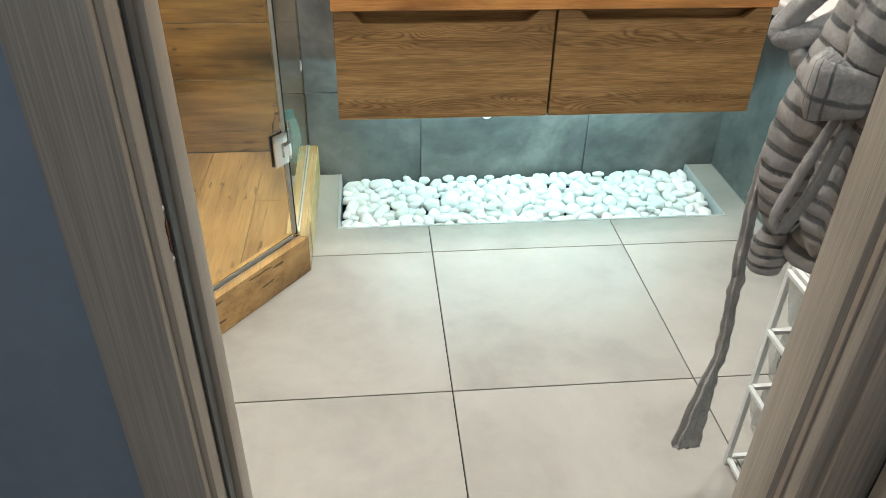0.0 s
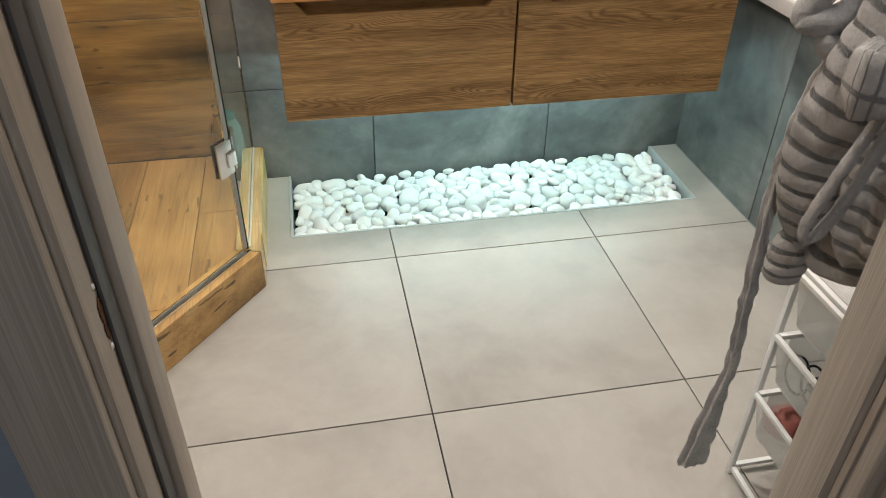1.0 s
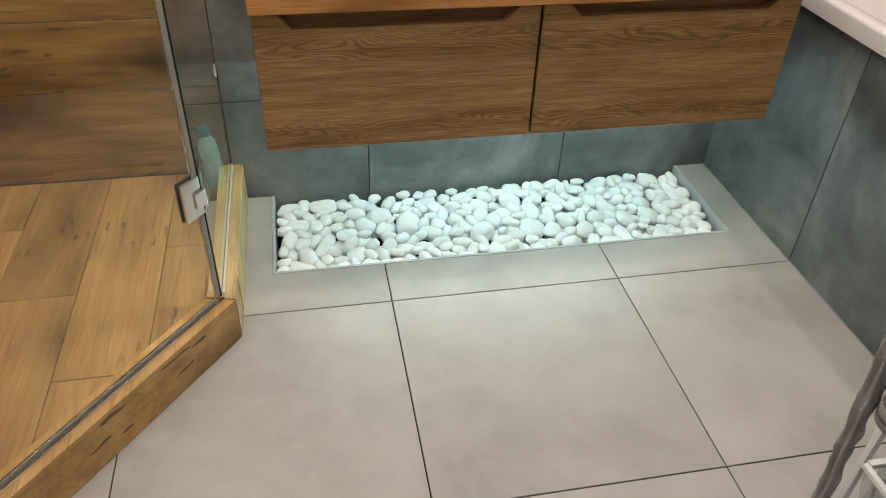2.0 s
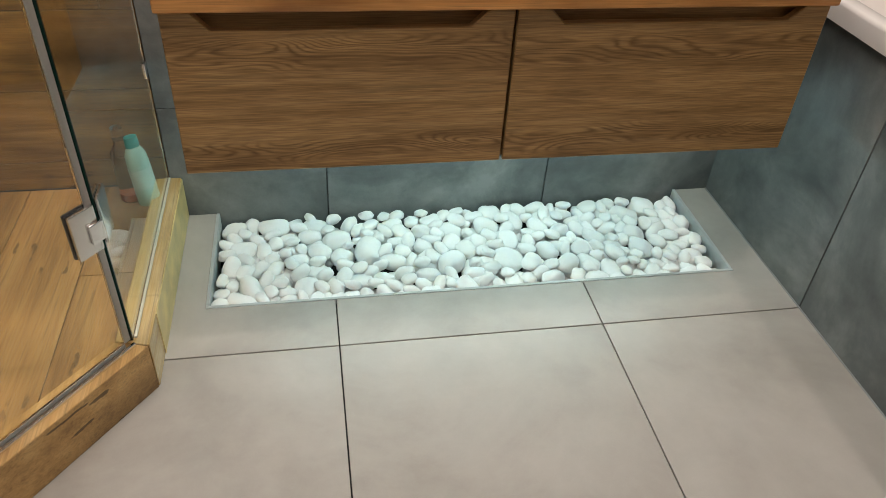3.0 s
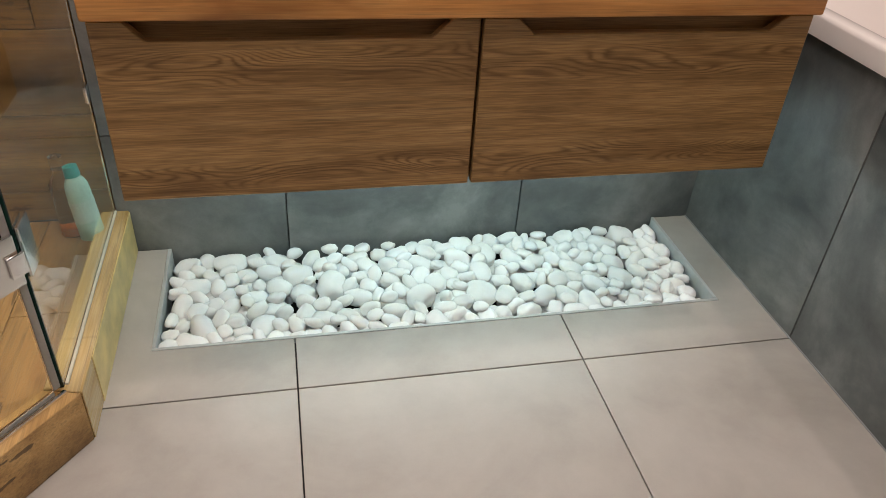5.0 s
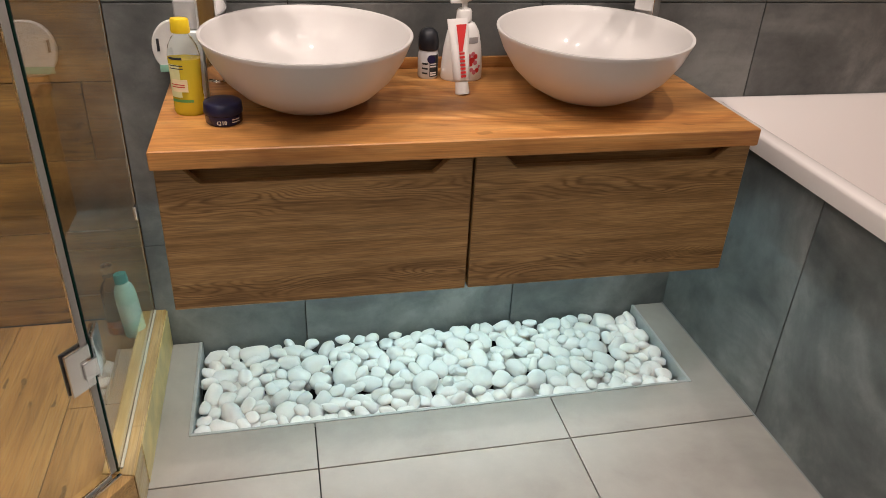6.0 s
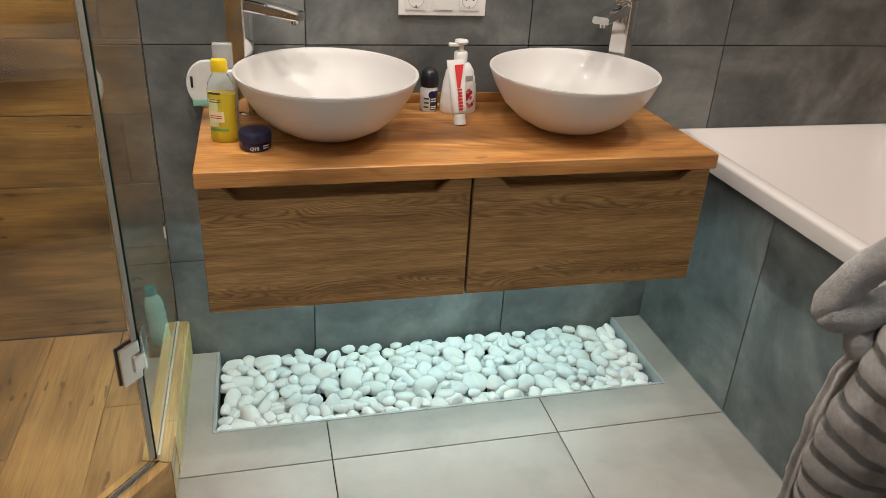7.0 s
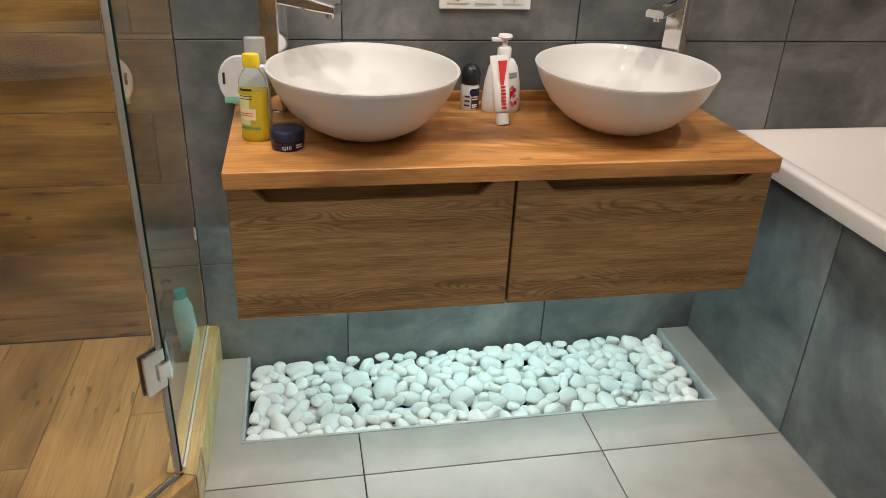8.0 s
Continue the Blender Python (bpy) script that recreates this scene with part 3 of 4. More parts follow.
def shampoo(at):
    ob = thing("shampoo_bottle", at, "pale mint bottle with a teal cap on the shower floor", "bottle")
    m = pose(*at, 0, -4, 25) @ Matrix.Diagonal((0.78, 0.56, 0.9, 1))
    part("body", lathe([(0, 0), (0.030, 0), (0.034, 0.006), (0.034, 0.05), (0.031, 0.09), (0.033, 0.13), (0.031, 0.155), (0.024, 0.170), (0.016, 0.178), (0, 0.178)], 32, m),
         plain("mint_plastic", (0.42, 0.66, 0.55), 0.35), ob, "", 40)
    part("cap", lathe([(0, 0.1785), (0.020, 0.1785), (0.021, 0.183), (0.019, 0.207), (0.0, 0.21)], 32, m), plain("teal_plastic", (0.02, 0.33, 0.30), 0.3), ob, "", 40)
    part("label_panel", lathe([(0.0345, 0.055), (0.0335, 0.09), (0.0345, 0.115)], 32, m), plain("pale_green_label", (0.55, 0.74, 0.66), 0.4), ob, "", 40)


shampoo((-0.437, 0.443, SH_Z))
ob = thing("conditioner_bottle", (-0.482, 0.466, SH_Z), "clear bottle with a little amber liquid on the shower floor", "bottle")
m = pose(-0.482, 0.466, SH_Z)
part("body", lathe([(0, 0), (0.024, 0), (0.026, 0.004), (0.026, 0.13), (0.012, 0.155), (0.012, 0.165), (0, 0.165)], 28, m), glassy("clear_plastic", (0.93, 0.93, 0.92), 0.05, 1.3), ob)
part("liquid", lathe([(0, 0.002), (0.0235, 0.002), (0.0245, 0.006), (0.0245, 0.022), (0, 0.022)], 28, m), plain("amber_liquid", (0.6, 0.16, 0.03), 0.2), ob)
part("cap", lathe([(0, 0.1655), (0.014, 0.1655), (0.014, 0.195), (0, 0.197)], 28, m), glassy("clear_cap", (0.9, 0.9, 0.9), 0.1, 1.3), ob)

# ---------------------------------------------------------------- vanity
VX0, VX1, VF, VZ0, VZ1 = -0.260, 0.926, 0.060, 0.414, 0.716
XM = 0.331


def drawer_front(x0, x1, notch):
    """A front panel with a sunken grip cut in its top edge."""
    n0, n1, d = notch
    pts = [(x0, VZ0), (x1, VZ0), (x1, VZ1), (n1, VZ1), (n1 - 0.032, VZ1 - d), (n0 + 0.028, VZ1 - d), (n0, VZ1), (x0, VZ1)]
    bm = prism(list(reversed(pts)), 0, 0.019, 0.0020)
    bm.transform(Matrix(((1, 0, 0, 0), (0, 0, 1, VF), (0, 1, 0, 0), (0, 0, 0, 1))))
    bmesh.ops.recalc_face_normals(bm, faces=bm.faces)
    return bm


vanity = thing("vanity_cabinet", (0.338, BACK, VZ0), "brown oak wall-hung vanity cabinet with two wide drawers", "cabinet")
bm = bmesh.new()
box(bm, VX0 + 0.002, VX1 - 0.002, VF + 0.036, BACK - 0.001, VZ0 + 0.002, VZ1 - 0.001)
part("body", bm, DRAWER_WOOD, vanity)
part("side_panel", cbox(VX0, VX0 + 0.016, VF + 0.021, VF + 0.0355, VZ0 + 0.002, VZ1 - 0.001), DRAWER_WOOD, vanity)
part("side_panel", cbox(VX1 - 0.016, VX1, VF + 0.021, VF + 0.0355, VZ0 + 0.002, VZ1 - 0.001), DRAWER_WOOD, vanity)
part("bottom_panel", cbox(VX0 + 0.017, VX1 - 0.017, VF + 0.021, VF + 0.0355, VZ0 + 0.002, VZ0 + 0.018), DRAWER_WOOD, vanity)
part("drawer_front", drawer_front(VX0, XM - 0.003, (-0.211, 0.283, 0.031)), DRAWER_WOOD, vanity)
part("drawer_front", drawer_front(XM + 0.003, VX1, (0.391, 0.879, 0.027)), DRAWER_WOOD, vanity)
strip = part("led_strip", cbox(-0.18, 0.92, 0.362, 0.378, 0.402, 0.4155), WHITE_METAL, vanity, "slim white light strip under the cabinet")
bm = tube([(-0.175, 0.370, 0.3945, 0.007, 0.007), (0.36, 0.370, 0.3945, 0.007, 0.007), (0.915, 0.370, 0.3945, 0.007, 0.007)], 10, 2, side=(0, 1, 0))
part("diffuser", bm, GLOW_LED, strip)

ob = thing("drain_cap", (0.229, BACK, 0.225), "white round pipe cap on the wall below the vanity", "pipe cap")
part("cap", lathe([(0, 0.0), (0.018, 0), (0.018, 0.02), (0.013, 0.024), (0, 0.024)], 24, pose(0.229, BACK - 0.001, 0.228, 90, 0, 0)), WHITE_PLASTIC, ob)

CT = 0.758
counter = thing("vanity_worktop", (0.338, BACK, VZ1), "golden oak worktop with rounded edges on the vanity", "worktop")
part("board", cbox(VX0 - 0.004, VX1 + 0.003, 0.041, BACK - 0.001, VZ1 + 0.005, CT, 0.005, 3), COUNTER_WOOD, counter)
# added black filler: gives the gap under the worktop its shade by colour
part("shade_batten", cbox(VX0 + 0.01, VX1 - 0.01, 0.12, BACK - 0.001, VZ1 - 0.0008, VZ1 + 0.0048), BLACK, counter)
part("upstand", cbox(VX0 - 0.002, VX1 + 0.004, BACK - 0.014, BACK - 0.001, CT + 0.0003, CT + 0.026, 0.002), COUNTER_WOOD, counter, "narrow oak strip along the wall")

BZ = 0.148
prof_out = [(0, 0.0), (0.060, 0.0), (0.066, 0.003), (0.100, 0.014), (0.136, 0.035), (0.168, 0.066), (0.192, 0.104), (0.206, 0.138), (0.2095, BZ - 0.002), (0.2090, BZ), (0.2030, BZ)]
prof_in = [(0.2020, BZ - 0.001), (0.197, 0.132), (0.184, 0.100), (0.163, 0.068), (0.135, 0.042), (0.095, 0.022), (0.05, 0.014), (0.022, 0.012), (0, 0.012)]
basin = thing("wash_basin", (0.030, 0.278, CT), "round white ceramic vessel basin standing on the worktop", "basin", "basins on the worktop")
part("bowl", lathe(prof_out + prof_in, 72, pose(0.030, 0.278, CT) @ Matrix.Diagonal((1.0, 1.15, 1.0, 1))), CERAMIC, basin, "", 60)
part("drain_plug", lathe([(0, 0.018), (0.026, 0.018), (0.030, 0.0155), (0.030, 0.0145), (0, 0.0145)], 32, pose(0.030, 0.278, CT)), CHROME, basin)
copy_thing(basin, pose(0.636, 0.278, CT, 0, 0, -20))


def tap(at, turn, name="basin_tap"):
    ob = thing(name, at, "tall chrome mixer tap with a flat spout beside the basin", "tap", "taps beside the basins")
    m = pose(*at, 0, 0, turn)

    def p(nm, bm, label=""):
        bm.transform(m)
        part(nm, bm, CHROME, ob, label, 40)

    p("base", lathe([(0, 0), (0.028, 0), (0.028, 0.006), (0.025, 0.009), (0, 0.009)], 32))
    p("body", cbox(-0.024, 0.024, -0.024, 0.024, 0.009, 0.285, 0.004, 3))
    bm = bmesh.new()
    rows = [(-0.01, 0.268, 0.021, 0.013), (0.05, 0.264, 0.022, 0.013), (0.11, 0.257, 0.023, 0.012), (0.160, 0.250, 0.022, 0.009)]
    rings = []
    for x, z, w, h in rows:
        rings.append([bm.verts.new((x, y, zz)) for y, zz in ((-w, z - h + 0.003), (-w + 0.003, z - h), (w - 0.003, z - h), (w, z - h + 0.003), (w, z + h - 0.004), (w - 0.005, z + h), (-w + 0.005, z + h), (-w, z + h - 0.004))])
    for a, b in zip(rings, rings[1:]):
        for k in range(8):
            bm.faces.new((a[k], a[(k + 1) % 8], b[(k + 1) % 8], b[k]))
    bm.faces.new(rings[0])
    bm.faces.new(list(reversed(rings[-1])))
    bmesh.ops.recalc_face_normals(bm, faces=bm.faces)
    p("spout", bm)
    p("aerator", lathe([(0, 0), (0.011, 0), (0.011, 0.012), (0, 0.012)], 24, pose(0.142, 0, 0.231)))
    p("lever", cbox(-0.02, 0.075, -0.018, 0.018, 0.292, 0.304, 0.004, 3))
    p("lever_hub", lathe([(0, 0.285), (0.019, 0.285), (0.019, 0.292), (0, 0.292)], 28))


tap((-0.159, 0.440, CT), -28)
tap((0.840, 0.456, CT), 222)

# ---- small things on the worktop
AMBER = Shader("yellow_liquid").set(color=(1.0, 0.80, 0.07), rough=0.1, trans=0.5, ior=1.2).m
CLEAR = glassy("clear_bottle_plastic", (0.97, 0.97, 0.95), 0.03, 1.12)
YELLOW = plain("yellow_plastic", (0.85, 0.60, 0.02), 0.35)
GREEN = plain("green_print", (0.10, 0.30, 0.08), 0.5)
CREAM = plain("cream_label", (0.80, 0.68, 0.45), 0.5)
NAVY = plain("navy_plastic", (0.012, 0.014, 0.06), 0.25)
RED = plain("red_print", (0.55, 0.02, 0.02), 0.45)
PINK = plain("pink_print", (0.62, 0.16, 0.20), 0.5)
INK = plain("dark_ink", (0.02, 0.025, 0.03), 0.5)

at = (-0.204, 0.238, CT)
m = pose(*at, 0, 0, -12) @ Matrix.Diagonal((0.88, 0.62, 0.93, 1))
ob = thing("micellar_bottle", at, "clear bottle of yellow cleansing water with a yellow cap", "bottle")
part("shell", lathe([(0.0348, 0.1185), (0.0345, 0.125), (0.031, 0.142), (0.022, 0.158), (0.016, 0.164), (0.016, 0.172)], 36, m), CLEAR, ob, "", 50)
part("liquid", lathe([(0, 0), (0.030, 0), (0.034, 0.006), (0.0335, 0.03), (0.0325, 0.06), (0.034, 0.09), (0.0348, 0.118), (0, 0.118)], 36, m), AMBER, ob, "", 50)
part("cap", lathe([(0, 0.168), (0.0195, 0.168), (0.0205, 0.171), (0.0195, 0.193), (0.018, 0.196), (0, 0.196)], 36, m), YELLOW, ob, "bright yellow cap", 50)


def front_patch(radius, z0, z1, a0, a1, m, n=10):
    """A curved label patch from angle a0 to a1 (degrees, 270 looks to the room)."""
    bm = bmesh.new()
    rows = [[bm.verts.new((radius * math.cos(radians(a0 + (a1 - a0) * k / n)), radius * math.sin(radians(a0 + (a1 - a0) * k / n)), z)) for k in range(n + 1)] for z in (z0, z1)]
    for k in range(n):
        bm.faces.new((rows[0][k], rows[0][k + 1], rows[1][k + 1], rows[1][k]))
    bm.transform(m)
    return bm


part("front_label", front_patch(0.0357, 0.040, 0.108, 212, 262, m), plain("pale_green_label", (0.66, 0.66, 0.36), 0.4), ob, "pale green front label")
part("label", front_patch(0.0359, 0.052, 0.078, 225, 285, m), CREAM, ob)
part("label_band", front_patch(0.0359, 0.030, 0.036, 215, 300, m), GREEN, ob)
for z in (0.118, 0.105, 0.099, 0.066, 0.061):
    part("print_line", front_patch(0.0361, z, z + (0.005 if z > 0.11 else 0.002), 222, 275, m), INK if z > 0.09 else RED, ob)

at = (-0.199, 0.310, CT)
m = pose(*at)
ob = thing("lotion_bottle", at, "clear bottle with a transparent square cap behind the yellow bottle", "bottle")
part("body", cbox(-0.225, -0.171, 0.293, 0.327, CT, CT + 0.145, 0.008, 3), plain("pale_blue_plastic", (0.60, 0.66, 0.68), 0.3), ob)
part("cap", cbox(-0.220, -0.176, 0.297, 0.323, CT + 0.1455, CT + 0.202, 0.006, 3), Shader("frosted_clear_cap").set(color=(0.8, 0.8, 0.8), rough=0.25, trans=0.7, ior=1.1).m, ob)
part("nozzle", lathe([(0, 0.1456), (0.012, 0.1456), (0.012, 0.175), (0.010, 0.183), (0, 0.183)], 24, m), WHITE_PLASTIC, ob)

at = (-0.138, 0.182, CT)
m = pose(*at, 0, 0, 8)
ob = thing("cream_jar", at, "flat navy blue cream jar with a dark lid", "jar")
part("body", lathe([(0, 0), (0.031, 0), (0.034, 0.003), (0.035, 0.02), (0, 0.02)], 40, m), NAVY, ob, "", 50)
part("lid", lathe([(0, 0.021), (0.036, 0.021), (0.0365, 0.024), (0.0355, 0.040), (0.032, 0.043), (0, 0.0435)], 40, m), plain("dark_blue_lid", (0.012, 0.013, 0.045), 0.3), ob, "", 50)
cu = bpy.data.curves.new("q10", "FONT")
cu.body, cu.size, cu.extrude, cu.align_x = "Q10", 0.0105, 0.0001, "CENTER"
cu.materials.append(WHITE_PLASTIC)
txt = new("print", cu)
txt.parent = ob
txt.matrix_parent_inverse = Matrix.Translation(at).inverted()
txt.matrix_basis = pose(at[0] - 0.002, at[1] - 0.0353, at[2] + 0.006, 90, 0, 0)
for z in (0.008, 0.013):
    part("print_line", front_patch(0.0353, z, z + 0.002, 290, 318, m), WHITE_PLASTIC, ob)

at = (0.309, 0.444, CT)
m = pose(*at)
ob = thing("roll_on_deodorant", at, "roll-on deodorant with a black domed cap", "deodorant")
part("body", lathe([(0, 0), (0.021, 0), (0.0235, 0.004), (0.0235, 0.055), (0.021, 0.064), (0, 0.064)], 32, m), plain("silver_white_plastic", (0.62, 0.62, 0.62), 0.25), ob, "", 50)
part("cap", lathe([(0, 0.065), (0.0225, 0.065), (0.024, 0.07), (0.0235, 0.088), (0.020, 0.103), (0.011, 0.111), (0, 0.113)], 32, m), BLACK, ob, "", 60)
part("label", front_patch(0.0238, 0.006, 0.056, 268, 330, m), INK, ob)
part("emblem", lathe([(0, 0), (0.0095, 0), (0.0095, 0.001), (0, 0.001)], 24, pose(at[0] + 0.003, at[1] - 0.0236, at[2] + 0.047, 90, 0, 0)), NAVY, ob)
for z in (0.034, 0.028, 0.014, 0.009):
    part("print_line", front_patch(0.0240, z, z + 0.003, 272, 312, m), WHITE_PLASTIC, ob)
for k in range(3):
    part("print_line", front_patch(0.0239, 0.012 + 0.011 * k, 0.016 + 0.011 * k, 225, 258, m), INK, ob)

at = (0.384, 0.424, CT)
m = pose(*at) @ Matrix.Diagonal((1.1, 0.66, 0.985, 1))
ob = thing("soap_pump_bottle", at, "white soap bottle with a pump head and red flower print", "soap bottle")
part("body", lathe([(0, 0), (0.040, 0), (0.044, 0.005), (0.044, 0.03), (0.040, 0.075), (0.033, 0.112), (0.023, 0.130), (0.015, 0.134), (0, 0.134)], 40, m), WHITE_PLASTIC, ob, "", 50)
m2 = pose(*at) @ Matrix.Diagonal((1.05, 1.05, 0.99, 1))
part("collar", lathe([(0, 0.1345), (0.0165, 0.1345), (0.0165, 0.156), (0.014, 0.160), (0, 0.160)], 32, m2), WHITE_PLASTIC, ob)
part("pump_stem", lathe([(0, 0.1605), (0.006, 0.1605), (0.006, 0.178), (0, 0.178)], 20, m2), WHITE_PLASTIC, ob)
bm = lathe([(0, 0.1785), (0.014, 0.1785), (0.017, 0.184), (0.015, 0.189), (0, 0.190)], 28, m2)
box(bm, at[0] - 0.034, at[0] - 0.004, at[1] - 0.010, at[1] + 0.004, CT + 0.1715, CT + 0.1795, 0.002)
part("pump_head", bm, WHITE_PLASTIC, ob)


def front_disc(radius, ang, z, r, m, n=12):
    """A round print on a turned body."""
    bm = bmesh.new()
    bm.faces.new([bm.verts.new((radius * math.cos(radians(ang) + r * math.cos(t2) / radius), radius * math.sin(radians(ang) + r * math.cos(t2) / radius), z + r * math.sin(t2))) for t2 in [2 * math.pi * k / n for k in range(n)]])
    bm.transform(m)
    return bm


for ang, z, r in ((292, 0.050, 0.0075), (304, 0.058, 0.006), (296, 0.064, 0.0055), (283, 0.060, 0.005), (286, 0.042, 0.006), (303, 0.044, 0.0055), (310, 0.026, 0.006), (299, 0.022, 0.0055), (290, 0.028, 0.005), (318, 0.034, 0.004)):
    part("flower_print", front_disc(0.0446 - max(0, z - 0.03) * 0.075, ang, z, r, m), PINK if r < 0.006 else RED, ob)
part("emblem", front_patch(0.0385, 0.088, 0.102, 282, 318, m), plain("grey_print", (0.35, 0.35, 0.36), 0.5), ob)

# toothpaste tube, leaning on the soap bottle
at = (0.362, 0.312, CT)
ob = thing("toothpaste_tube", at, "white and red toothpaste tube standing on its cap", "toothpaste")
m = pose(*at, -15, -2, 6) @ Matrix.Scale(1.06, 4)


def flat_tube(rows, segs=24):
    bm = bmesh.new()
    rings = [[bm.verts.new((w * math.cos(2 * math.pi * k / segs), d * math.sin(2 * math.pi * k / segs), z)) for k in range(segs)] for z, w, d in rows]
    for a, b in zip(rings, rings[1:]):
        for k in range(segs):
            bm.faces.new((a[k], a[(k + 1) % segs], b[(k + 1) % segs], b[k]))
    bm.faces.new(list(reversed(rings[0])))
    bm.faces.new(rings[-1])
    return bm


TUBE_ROWS = [(0.026, 0.014, 0.013), (0.03, 0.0175, 0.016), (0.06, 0.0185, 0.014), (0.10, 0.0205, 0.009), (0.135, 0.022, 0.004), (0.150, 0.0225, 0.0012)]
bm = flat_tube(TUBE_ROWS)
bm.transform(m)
part("tube_body", bm, WHITE_PLASTIC, ob, "", 60)
bm = lathe([(0, 0), (0.0145, 0), (0.015, 0.002), (0.0135, 0.025), (0, 0.0255)], 28, m)
part("cap", bm, plain("milky_cap", (0.72, 0.71, 0.68), 0.25), ob, "translucent white cap")
bm = bmesh.new()
q = [bm.verts.new(v) for v in ((-0.006, -0.0152, 0.085), (0.001, -0.0152, 0.085), (0.016, -0.0068, 0.138), (-0.006, -0.0068, 0.138))]
bm.faces.new(q)
bm.transform(m)
part("red_panel", bm, RED, ob)
for k in range(7):
    z = 0.034 + 0.0075 * k
    bm = cbox(-0.006, 0.004, -0.0185, -0.0148, z, z + 0.0045)
    bm.transform(m)
    part("print_bar", bm, RED, ob)

# soap dish packaging on the wall
at = (-0.24, 0.504, 0.79)
card = thing("hanging_card", at, "white rounded packaging card with green edge leaning on the wall", "packaging")
pts = []
for k in range(21):
    a = math.pi * (0.5 + k / 20)
    pts.append((-0.248 + 0.050 * math.cos(a), 0.820 + 0.059 * math.sin(a) * (1 if a < math.pi else 1.05)))
pts += [(-0.208, 0.757), (-0.208, 0.879)]
bm = prism(pts, 0, 0.012, 0.003)
bm.transform(Matrix(((1, 0, 0, 0), (0, 0, 1, 0.492), (0, 1, 0, 0), (0, 0, 0, 1))))
bmesh.ops.recalc_face_normals(bm, faces=bm.faces)
part("card", bm, plain("white_card", (0.68, 0.68, 0.66), 0.4), card)
part("green_edge", cbox(-0.286, -0.215, 0.4885, 0.4915, 0.766, 0.782, 0.001), plain("mint_print", (0.25, 0.50, 0.38), 0.5), card)
part("hang_slot", cbox(-0.287, -0.281, 0.4895, 0.4916, 0.812, 0.840, 0.001), INK, card)

# ---- triple socket on the wall
sock = thing("socket_panel", (0.35, BACK, 1.026), "white triple wall plate with two sockets and a blank", "socket")
part("plate", cbox(0.236, 0.467, BACK - 0.010, BACK - 0.0005, 0.988, 1.071, 0.003, 3), WHITE_PLASTIC, sock)
for i, x in enumerate((0.2805, 0.3515, 0.4225)):
    ins = part("insert", cbox(x - 0.0275, x + 0.0275, BACK - 0.0135, BACK - 0.0102, 1.002, 1.057, 0.0015), WHITE_PLASTIC, sock)
    if i != 1:
        part("well", lathe([(0.0195, 0.0), (0.0205, 0.0012), (0.0215, 0.0)], 32, pose(x, BACK - 0.0136, 1.0295, 90, 0, 0)), plain("shade_plastic", (0.5, 0.5, 0.49), 0.4), ins)
        for dx in (-0.0095, 0.0095):
            part("pin_hole", lathe([(0, 0.0006), (0.0027, 0.0006), (0.0027, 0), (0, 0)], 14, pose(x + dx, BACK - 0.0137, 1.0295, 90, 0, 0)), BLACK, ins)
        part("earth_clip", cbox(x - 0.002, x + 0.002, BACK - 0.0155, BACK - 0.0137, 1.0085, 1.014), SATIN, ins)

# ---------------------------------------------------------------- bathtub
TX0, TX1, TY0, TY1, TZ = 1.074, RIGHT, FRONT, BACK, 0.664


def rrect(x0, x1, y0, y1, r, z, n=8):
    out = []
    for cx, cy, a0 in ((x1 - r, y1 - r, 0), (x0 + r, y1 - r, 90), (x0 + r, y0 + r, 180), (x1 - r, y0 + r, 270)):
        for k in range(n + 1):
            a = radians(a0 + 90 * k / n)
            out.append((cx + r * math.cos(a), cy + r * math.sin(a), z))
    return out


bath = thing("bathtub", (1.48, -0.3, 0), "white acrylic built-in bathtub with a wide rim", "bathtub")
loops = [
    rrect(TX0 + 0.004, TX1 - 0.002, TY0 + 0.002, TY1 - 0.002, 0.006, TZ - 0.048),
    rrect(TX0, TX1 - 0.001, TY0 + 0.001, TY1 - 0.001, 0.008, TZ - 0.010),
    rrect(TX0 + 0.002, TX1 - 0.002, TY0 + 0.002, TY1 - 0.002, 0.008, TZ - 0.003),
    rrect(TX0 + 0.009, TX1 - 0.006, TY0 + 0.007, TY1 - 0.007, 0.01, TZ),
    rrect(TX0 + 0.036, TX1 - 0.030, TY0 + 0.05, TY1 - 0.014, 0.03, TZ),
    rrect(TX0 + 0.043, TX1 - 0.037, TY0 + 0.058, TY1 - 0.021, 0.034, TZ - 0.003),
    rrect(TX0 + 0.048, TX1 - 0.043, TY0 + 0.066, TY1 - 0.034, 0.045, TZ - 0.012),
    rrect(TX0 + 0.054, TX1 - 0.050, TY0 + 0.078, TY1 - 0.070, 0.075, TZ - 0.045),
    rrect(TX0 + 0.062, TX1 - 0.060, TY0 + 0.09, TY1 - 0.130, 0.12, TZ - 0.11),
    rrect(TX0 + 0.074, TX1 - 0.072, TY0 + 0.11, TY1 - 0.210, 0.16, TZ - 0.21),
    rrect(TX0 + 0.092, TX1 - 0.090, TY0 + 0.13, TY1 - 0.285, 0.18, TZ - 0.31),
    rrect(TX0 + 0.125, TX1 - 0.12, TY0 + 0.17, TY1 - 0.36, 0.19, TZ - 0.39),
    rrect(TX0 + 0.18, TX1 - 0.17, TY0 + 0.24, TY1 - 0.45, 0.18, TZ - 0.425),
]
bm = bmesh.new()
rings = [[bm.verts.new(v) for v in lp] for lp in loops]
for a, b in zip(rings, rings[1:]):
    n = len(a)
    for k in range(n):
        bm.faces.new((a[k], a[(k + 1) % n], b[(k + 1) % n], b[k]))
bm.faces.new(rings[-1])
